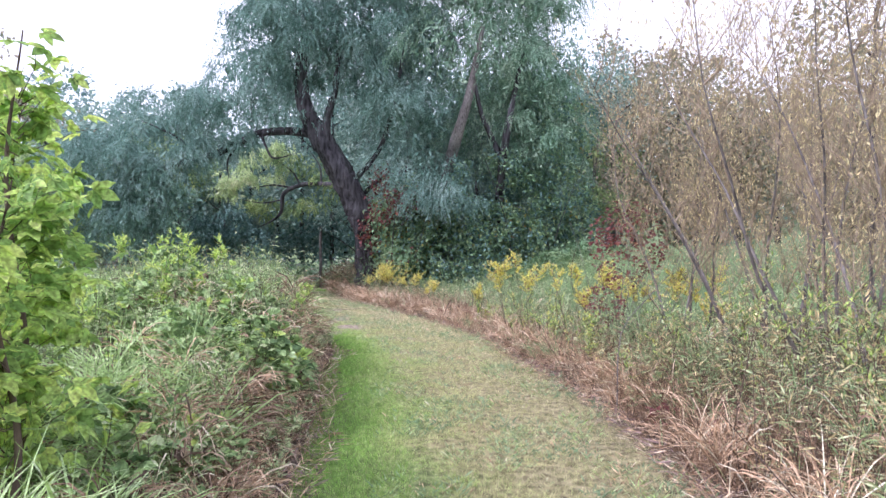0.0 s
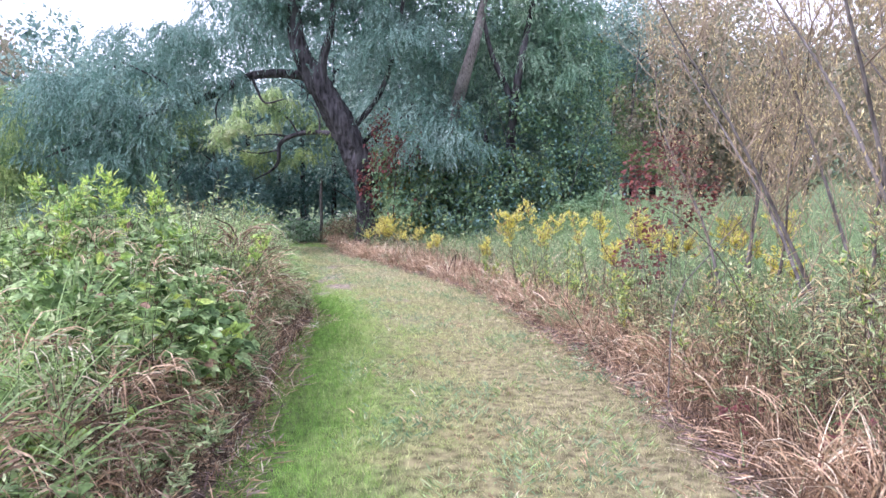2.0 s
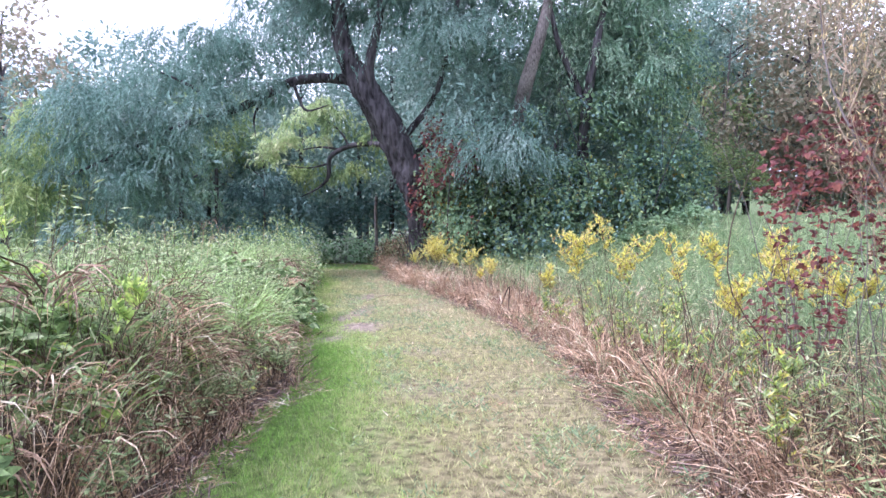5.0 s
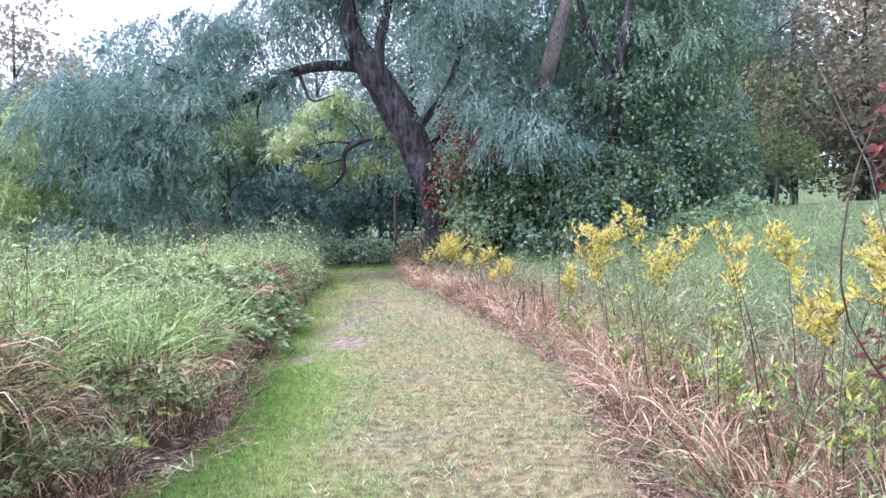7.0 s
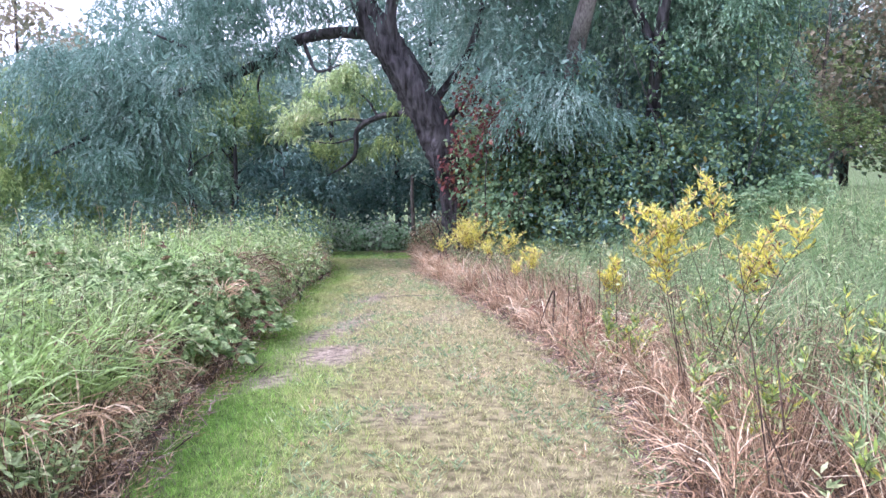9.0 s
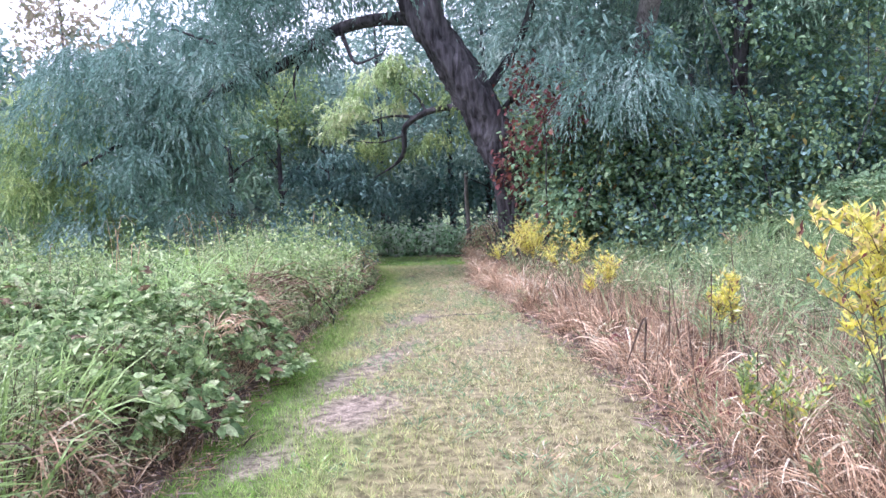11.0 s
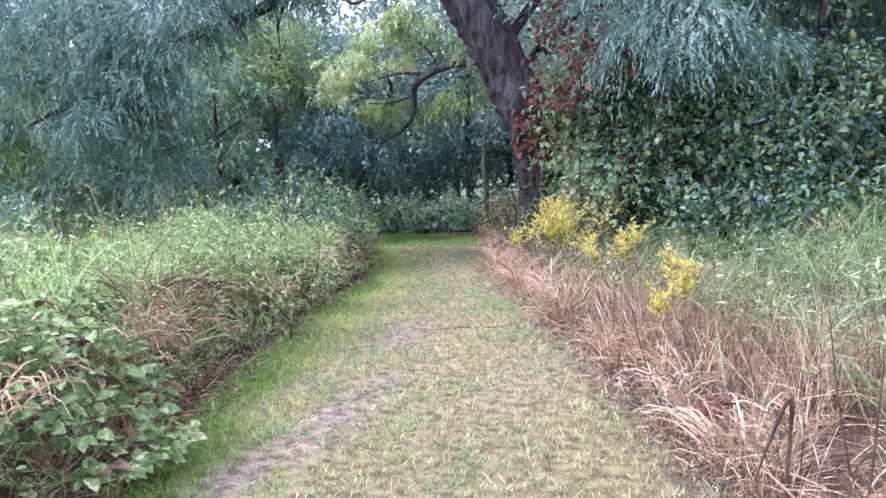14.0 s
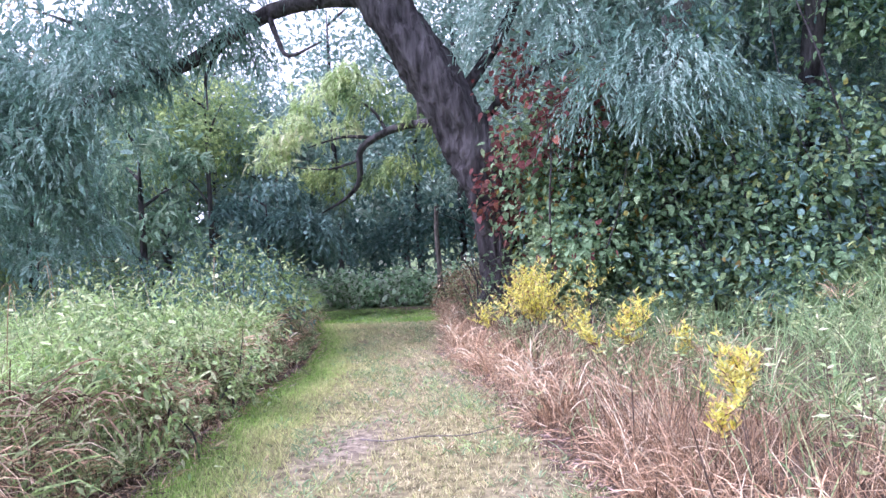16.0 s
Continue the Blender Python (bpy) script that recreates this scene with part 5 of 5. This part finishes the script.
# vine-clad thicket under the willows
def thicket(name, blobs, sprigs, per, mats, weights, label, leaf=0.095, wide=0.056, spread=0.2, stems=10, top=2.0, category="bush"):
    c = np.mean([bl[:2] for bl in blobs], 0)
    root = thing(name, (float(c[0]), float(c[1]), float(gz(c[0], c[1]))), label, category)
    b = Batch()
    broad_foliage(b, boughs(blobs, 0.36) if len(blobs) > 2 and sprigs > 2000 else blobs, sprigs, per, leaf, wide, spread, fancy=True, mats=weights)
    tagged(b.make("foliage", mats, root), kind="stuff")
    k = rng.integers(0, len(blobs), stems)
    st = np.array([[blobs[i][0] + rng.normal() * blobs[i][3] * 0.4, blobs[i][1] + rng.normal() * 0.3, 0] for i in k])
    st[:, 2] = gz(st[:, 0], st[:, 1]) - 0.03
    for s in st:
        b = Batch()
        twigs(b, s[None], np.array([[rng.normal() * 0.3, rng.normal() * 0.3, 1.0]]), np.array([top * (0.8 + 0.4 * rng.random())]), np.array([0.01 + 0.02 * rng.random()]), sides=5, segs=6, wobble=0.15)
        b.make("stem", [BARK], root)
    settle_children(root)


thicket("vine_thicket", [(-2.0, 26.5, 2.3, 0.9, 0.8, 1.6), (-0.9, 26.2, 2.0, 1.3, 0.9, 1.7), (-2.0, 26.0, 0.9, 0.8, 0.7, 0.9)], 2700, 7, [VINE, VINE_YELLOW, DARK], [0.74, 0.04, 0.22], "thicket draped in green vine leaves flecked yellow and red", 0.11, 0.075, 0.17)
thicket("vine_thicket", [(0.6, 26.0, 2.0, 1.4, 0.9, 1.6), (2.1, 26.0, 2.2, 1.4, 0.9, 1.4), (0.2, 25.4, 0.9, 1.6, 0.8, 0.8), (3.6, 26.5, 2.6, 1.0, 0.9, 1.1)], 2700, 7, [VINE, VINE_YELLOW, DARK, WILLOW_LIME], [0.53, 0.02, 0.33, 0.12], "dark green thicket of broad vine leaves under the willow", 0.11, 0.075, 0.17)
thicket("vine_thicket", [(-2.45, 25.6, 1.7, 0.6, 0.5, 0.8), (-2.0, 25.3, 1.1, 0.55, 0.45, 0.6), (-2.8, 25.9, 2.5, 0.4, 0.4, 0.6)], 420, 7, [VINE, VINE_YELLOW, CRIMSON], [0.80, 0.12, 0.08], "vine leaves turning yellow and red near the willow trunk", 0.1, 0.08, 0.16, 5, 1.6)
thicket("crimson_creeper", [(-2.5, 25.6, 3.2, 0.5, 0.3, 0.4), (-2.95, 25.9, 3.6, 0.3, 0.25, 0.6), (-1.9, 25.5, 3.3, 0.4, 0.3, 0.25), (-3.3, 26.5, 2.4, 0.25, 0.2, 0.6)], 260, 6, [CRIMSON, VINE], [0.72, 0.28], "crimson and purple creeper climbing the willow trunk", 0.11, 0.09, 0.15, 4, 3.0, "creeper")
thicket("small_maple", [(-3.5, 27.0, 0.9, 0.4, 0.3, 0.9)], 120, 6, [VINE, BROWNBARK], [0.9, 0.1], "brown-green twiggy growth around the foot of the trunk", 0.09, 0.06, 0.15, 30, 1.6)
thicket("vine_tree", [(1.3, 25.9, 4.3, 0.9, 0.5, 0.7), (2.6, 26.1, 4.7, 1.1, 0.7, 0.9), (3.4, 26.5, 3.7, 0.9, 0.7, 0.8), (0.2, 25.8, 4.0, 0.7, 0.4, 0.5), (3.6, 26.6, 6.2, 1.0, 0.8, 0.9)], 800, 7, [VINE, DARK, VINE_YELLOW], [0.62, 0.37, 0.01], "fresh green leaves of climbing vine hanging from the grey willow trunks", 0.12, 0.075, 0.15, 8, 5.0, "creeper")
bramble_patch("hill_shrub", 5.6, 30.2, 1.9, 1.5, 2.7, 2600, 0.10, "rounded pale green shrub at the edge of the rising field", WILLOW_LIME, 0.4, 10, category="shrub")
bramble_patch("hill_shrub", 3.2, 24.8, 1.4, 1.0, 0.9, 900, 0.11, "low sprawling green shrub in front of the thicket", VINE, 0.1, 10, category="shrub")

for cx, cy, rx, top in ((-6.2, 20.4, 0.9, 0.95), (-7.4, 21.6, 1.0, 1.05), (-6.6, 22.6, 0.7, 0.8), (-8.8, 22.8, 1.2, 1.1), (-5.9, 17.6, 0.7, 0.9), (-5.2, 19.4, 0.6, 1.05), (-6.9, 16.4, 0.7, 1.25), (-7.8, 18.9, 0.9, 1.2), (-5.6, 21.2, 0.5, 0.95)):
    thicket("weed_bush", [(cx, cy, top * 0.5, rx, rx * 0.8, top * 0.5)], 330, 7, [SAGE, REED, BRAMBLE_PALE], [0.5, 0.2, 0.3], "low bushy grey-green weeds among the grass", 0.085, 0.028, 0.13, 8, top * 0.9, "weed")

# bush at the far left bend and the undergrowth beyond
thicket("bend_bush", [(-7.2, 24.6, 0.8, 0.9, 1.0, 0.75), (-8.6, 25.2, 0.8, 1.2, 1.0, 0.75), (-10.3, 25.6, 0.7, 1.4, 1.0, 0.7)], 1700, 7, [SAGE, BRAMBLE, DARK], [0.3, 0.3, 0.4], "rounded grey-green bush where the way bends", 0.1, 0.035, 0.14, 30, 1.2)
thicket("undergrowth", [(-9.0, 35.6, 0.35, 2.2, 0.8, 0.5), (-6.0, 35.5, 0.4, 1.3, 0.7, 0.55), (-4.2, 34.6, 0.5, 1.3, 0.9, 0.55), (-12.5, 35.8, 0.4, 2.0, 0.8, 0.5)], 1900, 6, [UNDERGROWTH_LIT, VINE], [0.75, 0.25], "band of pale green undergrowth across the end of the way", 0.16, 0.11, 0.16, 20, 0.6)

# foliage put in for the dark void, covering the lit trunks behind
thicket("void_fill_thicket", [(-9.0, 38.5, 2.0, 2.6, 0.9, 1.8), (-5.6, 38.0, 2.2, 2.4, 0.9, 1.9), (-12.8, 38.5, 2.0, 2.6, 0.9, 1.8), (-2.4, 36.5, 1.8, 2.2, 0.9, 1.6)], 1600, 7, [DARK], [1.0], "deep green thicket added to fill the dark void beyond the bend", 0.17, 0.12, 0.2, 12, 2.4)

thicket("dead_weeds", [(-4.9, 31.0, 0.45, 0.7, 0.9, 0.45), (-4.3, 29.2, 0.4, 0.7, 0.9, 0.4), (-5.8, 33.6, 0.35, 0.8, 0.6, 0.35)], 900, 7, [WITHERED, HAY, SAGE], [0.5, 0.25, 0.25], "brown dead weeds standing along the verge by the pole", 0.12, 0.022, 0.14, 40, 0.9, "weed")

# weathered pole
root = thing("wooden_pole", (-6.85, 34.8, 0), "thin weathered grey-brown pole standing by the bend", "pole")
tube("shaft", [(-6.86, 34.8, -0.05), (-6.84, 34.8, 1.0), (-6.87, 34.8, 2.0), (-6.83, 34.8, 2.85)], [0.085, 0.075, 0.068, 0.06], GREYBARK, root, 8, 0.06, 5)
settle_children(root)


# ---- smaller trees behind ----
def tree(name, cx, cy, top, crown, sprigs, mat, label, leaf=0.2, wide=0.12, trunk=0.15, per=9, spread=0.3, bark=BARK, lean=(0, 0), limbs=5, willowy=False, group=""):
    z0 = float(gz(cx, cy))
    root = thing(name, (cx, cy, z0), label, "tree", group)
    pts = [(cx, cy, z0 - 0.1), (cx + lean[0] * 0.3, cy + lean[1] * 0.3, z0 + top * 0.3), (cx + lean[0] * 0.7, cy + lean[1] * 0.7, z0 + top * 0.6), (cx + lean[0], cy + lean[1], z0 + top * 0.85)]
    tube("trunk", pts, [trunk, trunk * 0.8, trunk * 0.55, trunk * 0.1], bark, root, 8, 0.1, 5)
    for k in range(limbs):
        f = 0.3 + 0.5 * k / max(limbs - 1, 1)
        a = rng.random() * 2 * math.pi
        p0 = np.array([cx + lean[0] * f, cy + lean[1] * f, z0 + top * f])
        r = top * 0.28 * (1.15 - 0.75 * f)
        p1 = p0 + [math.cos(a) * r * 0.5, math.sin(a) * r * 0.5, r * 0.35]
        p2 = p0 + [math.cos(a) * r, math.sin(a) * r, r * 0.6]
        tube("limb", [p0, p1, p2], [trunk * 0.4, trunk * 0.28, trunk * 0.08], bark, root, 6, 0.08, 3)
    b = Batch()
    if willowy:
        willow_foliage(b, crown, sprigs, per, leaf, wide, spread * 3)
    else:
        broad_foliage(b, crown, sprigs, per, leaf, wide, spread)
    b.make("crown", [mat], root)
    settle_children(root)


# pale yellowing tree seen under the arch, with a crooked trunk
root = thing("crooked_tree", (-9.6, 33.0, 0), "small crooked tree with pale yellow-green leaves", "tree")
tube("trunk", [(-3.9, 30.2, -0.1), (-4.05, 30.1, 1.6), (-4.3, 30.0, 3.2), (-4.96, 30.4, 4.2), (-6.3, 31.5, 4.55), (-7.28, 32.0, 4.5), (-8.0, 32.2, 4.15), (-8.12, 32.3, 3.4), (-8.5, 32.3, 3.0), (-9.2, 32.3, 2.65)], [0.2, 0.17, 0.15, 0.12, 0.1, 0.095, 0.09, 0.075, 0.045, 0.015], BARK, root, 10, 0.12, 6)
tube("limb", [(-7.6, 32.1, 4.42), (-8.5, 32.3, 4.55), (-9.6, 32.5, 4.4)], [0.055, 0.035, 0.012], BARK, root, 6, 0.1, 4)
tube("limb", [(-7.2, 32.0, 4.5), (-7.7, 32.2, 5.2), (-8.8, 32.5, 5.9)], [0.055, 0.035, 0.012], BARK, root, 6, 0.1, 4)
tube("limb", [(-6.2, 31.4, 4.55), (-6.3, 31.6, 5.3), (-6.8, 31.9, 6.0)], [0.05, 0.03, 0.01], BARK, root, 6, 0.1, 4)
tube("limb", [(-8.1, 32.2, 3.9), (-8.9, 32.2, 3.75), (-9.9, 32.4, 3.9)], [0.04, 0.025, 0.01], BARK, root, 6, 0.1, 4)
b = Batch()
willow_foliage(b, [(-10.4, 32.6, 5.0, 0.8, 0.8, 0.5), (-9.4, 32.7, 5.9, 0.8, 0.8, 0.5), (-8.2, 32.8, 6.1, 0.7, 0.7, 0.45), (-9.0, 32.4, 4.9, 0.7, 0.6, 0.4), (-11.0, 32.6, 4.3, 0.5, 0.6, 0.4), (-9.9, 32.4, 3.9, 0.5, 0.5, 0.3)], 620, 11, 0.13, 0.05, 0.3)
b.make("crown", [LIME], root)
b = Batch()
willow_foliage(b, [(-7.2, 32.4, 5.5, 0.8, 0.8, 0.5), (-6.0, 31.9, 5.2, 0.9, 0.8, 0.6), (-7.6, 32.7, 3.7, 0.6, 0.5, 0.5), (-6.6, 32.0, 3.9, 0.7, 0.6, 0.5), (-5.4, 31.2, 4.4, 0.7, 0.7, 0.6), (-8.9, 33.0, 3.4, 0.7, 0.6, 0.4)], 560, 11, 0.13, 0.045, 0.35)
b.make("crown", [WILLOW_LIME], root)
settle_children(root)

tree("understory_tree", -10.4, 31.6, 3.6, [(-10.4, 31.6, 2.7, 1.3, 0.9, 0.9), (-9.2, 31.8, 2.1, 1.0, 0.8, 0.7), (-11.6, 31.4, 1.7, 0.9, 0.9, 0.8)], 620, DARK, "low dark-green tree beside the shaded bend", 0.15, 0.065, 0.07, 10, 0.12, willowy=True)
tree("understory_tree", -13.0, 30.2, 5.4, [(-13, 30.2, 4.2, 1.5, 1.2, 1.1), (-14.6, 30.5, 2.8, 1.2, 1.2, 1.2), (-12.2, 30.0, 2.6, 0.9, 0.8, 0.7)], 800, WILLOW_BRIGHTENED, "shaded green tree behind the willow's low boughs", 0.16, 0.06, 0.11, 11, 0.16, willowy=True)
tree("understory_tree", -11.6, 34.5, 6.4, [(-11.6, 34.5, 4.6, 1.5, 1.2, 1.3), (-10.4, 34.8, 3.2, 1.1, 1.0, 0.8)], 700, WOODS, "slender green tree in the shade behind the bend", 0.17, 0.08, 0.09, 10, 0.14, willowy=True)
tree("understory_tree", -13.2, 33.5, 7.5, [(-14.0, 33.5, 5.2, 2.0, 1.6, 1.6)], 900, WILLOW_LIME, "slim tree with mixed green and yellowish leaves", 0.17, 0.08, 0.1)
tree("understory_tree", -5.0, 33.6, 5.6, [(-4.6, 33.8, 4.2, 2.0, 1.2, 1.4), (-3.0, 33, 3.0, 1.9, 1.2, 1.6), (-5.6, 34.2, 3.9, 1.2, 1.0, 1.0)], 1100, WOODS, "drooping green tree behind the pole", 0.16, 0.07, 0.08)

for cx, cy, top in ((-11.0, 37.5, 11.5), (-7.0, 38.5, 13.0), (-3.0, 37.0, 11.5), (0.5, 35.0, 10.5), (-15.5, 37.5, 10.0), (-1.5, 40.0, 12.0), (-5.2, 39.5, 12.0), (-8.8, 39.5, 13.5)):
    z0 = float(gz(cx, cy))
    tree("woodland_tree", cx, cy, top, [(cx, cy, z0 + top * 0.76, 2.3, 1.8, top * 0.24), (cx + 1.5, cy, z0 + top * 0.52, 2.0, 1.6, top * 0.2), (cx - 1.5, cy, z0 + top * 0.46, 2.0, 1.6, top * 0.2)],
         650, WOODS, "woodland tree with dark trunk rising behind the willows", 0.22, 0.11, 0.14, 8, 0.32, limbs=4, group="woodland beyond the bend")

# shaded woodland beyond the bend
WOODLAND = []
for k in range(20):
    cx = -24 + 33 * ((k * 0.618) % 1) + rng.normal() * 0.5
    cy = 42.5 + 14 * ((k * 0.37) % 1)
    WOODLAND.append((cx, cy, 7 + 4.5 * rng.random()))
for cx, cy, top in WOODLAND:
    w = 2.2 + 1.2 * rng.random()
    z0 = float(gz(cx, cy))
    tree("woodland_tree", cx, cy, top, [(cx, cy, z0 + top * 0.8, w, w, top * 0.25), (cx + w * 0.6, cy, z0 + top * 0.55, w, w, top * 0.2), (cx - w * 0.6, cy + 0.5, z0 + top * 0.45, w, w, top * 0.2), (cx, cy, z0 + top * 0.27, w, w, top * 0.14)],
         520, WOODS, "woodland tree with dark trunk and dense shaded green crown", 0.34, 0.2, 0.16, 8, 0.4, limbs=3, group="woodland beyond the bend")

# trees to the right behind the rising field, and far left
RIGHT_TREES = [(9.5, 42, 12, RUSSET), (13.5, 44, 12, RUSSET), (7.0, 46, 13, WOODS), (17.5, 42, 10, RUSSET), (12, 36, 7.0, WOODS), (8.0, 40, 9.0, WOODS), (3.6, 36, 5.0, WOODS), (22, 38, 10, WOODS), (20, 30, 8.5, RUSSET), (24, 22, 9, WOODS), (17, 33, 7, RUSSET), (4.5, 36, 8.5, WILLOW_LIME), (10, 52, 15, WOODS), (18, 52, 14, RUSSET), (9.5, 33.5, 8.0, RUSSET), (13, 24, 9, RUSSET), (17, 19, 10, RUSSET), (14, 14, 9, WOODS), (20, 12, 10, RUSSET), (11, 30, 6, RUSSET)]
for cx, cy, top, mat in RIGHT_TREES:
    z0 = float(gz(cx, cy))
    w = top * 0.26
    tree("field_tree", cx, cy, top, [(cx, cy, z0 + top * 0.72, w, w, top * 0.27), (cx + w * 0.7, cy, z0 + top * 0.45, w * 0.9, w, top * 0.24), (cx - w * 0.7, cy, z0 + top * 0.4, w * 0.9, w, top * 0.24), (cx, cy - 0.4, z0 + top * 0.2, w, w, top * 0.16)],
         650 if cy > 38 else 1100 if cy > 32 else 600, mat, "tree turning russet at the top of the field" if mat is RUSSET else "green tree at the edge of the field", 0.28 if cy > 38 else 0.23, 0.17 if cy > 38 else 0.13, 0.18, 8, 0.32, group="trees above the field")
for cx, cy, top in ((6.3, 33.6, 8.5), (6.9, 34.2, 7.5), (5.7, 34.4, 9.0)):
    z0 = float(gz(cx, cy))
    tree("pale_sapling_tree", cx, cy, top, [(cx, cy, z0 + top * 0.85, 1.0, 0.9, top * 0.16)], 160, WOODS, "slender tree with a pale bare trunk and a thin crown", 0.18, 0.08, 0.075, 8, 0.25, GREYBARK, (0.6, 0.0), group="pale slender trees by the field")
LEFT_TREES = [(-26.5, 38, 13, RUSSET), (-16.5, 36, 9.5, WOODS), (-19, 33, 8, WOODS), (-23, 30, 7.5, WOODS), (-28, 42, 11, WOODS), (-34, 48, 13, WOODS), (-40, 44, 12.5, WOODS), (-20, 40, 9.5, WOODS), (-32, 34, 8.5, RUSSET), (-22, 22, 5.0, WOODS), (-27, 26, 7, DARK), (-46, 40, 13, WOODS), (-50, 28, 12, WOODS), (-38, 22, 10, WOODS)]
for cx, cy, top, mat in LEFT_TREES:
    w = top * 0.28
    tree("distant_tree", cx, cy, top, [(cx, cy, top * 0.74, w, w, top * 0.25), (cx + w * 0.7, cy, top * 0.48, w, w, top * 0.24), (cx - w * 0.8, cy, top * 0.42, w, w, top * 0.24), (cx, cy - 0.4, top * 0.2, w * 1.2, w, top * 0.18)],
         650, mat, "full-crowned tree in the tree line across the weedy field", 0.3, 0.17, 0.18, 8, 0.35, group="tree line across the field")

# trees that close the place behind the start
for k in range(14):
    a = radians(100 + 160 * k / 13)
    cx, cy, top = 34 * math.sin(a) * 1.0, 34 * math.cos(a) + 5, 9 + 4 * rng.random()
    w = top * 0.33
    tree("rear_tree", cx, cy, top, [(cx, cy, top * 0.68, w, w, top * 0.32), (cx, cy, top * 0.3, w * 1.2, w * 1.2, top * 0.26)], 250, WOODS, "green tree on the near side of the clearing", 0.6, 0.4, 0.2, 6, 0.5, limbs=3, group="trees behind the clearing")

# distant woods on the rising ground all round
b = Batch()
blobs = []
for k in range(46):
    a = 2 * math.pi * k / 46
    r = 68 + 10 * rng.random()
    cx, cy, top = -4 + r * math.sin(a), 15 + r * math.cos(a), 9 + 5 * rng.random()
    z0 = float(gz(cx, cy))
    blobs += [(cx, cy, z0 + top * 0.65, 5.5, 5.5, top * 0.35), (cx + 2, cy, z0 + top * 0.25, 6, 6, top * 0.28)]
broad_foliage(b, blobs, 6000, 8, 1.0, 0.6, 0.8, shell=0.8)
tagged(b.make("far_woods", [WOODS]), "distant green woods on rising ground round the clearing", "woods", kind="stuff")
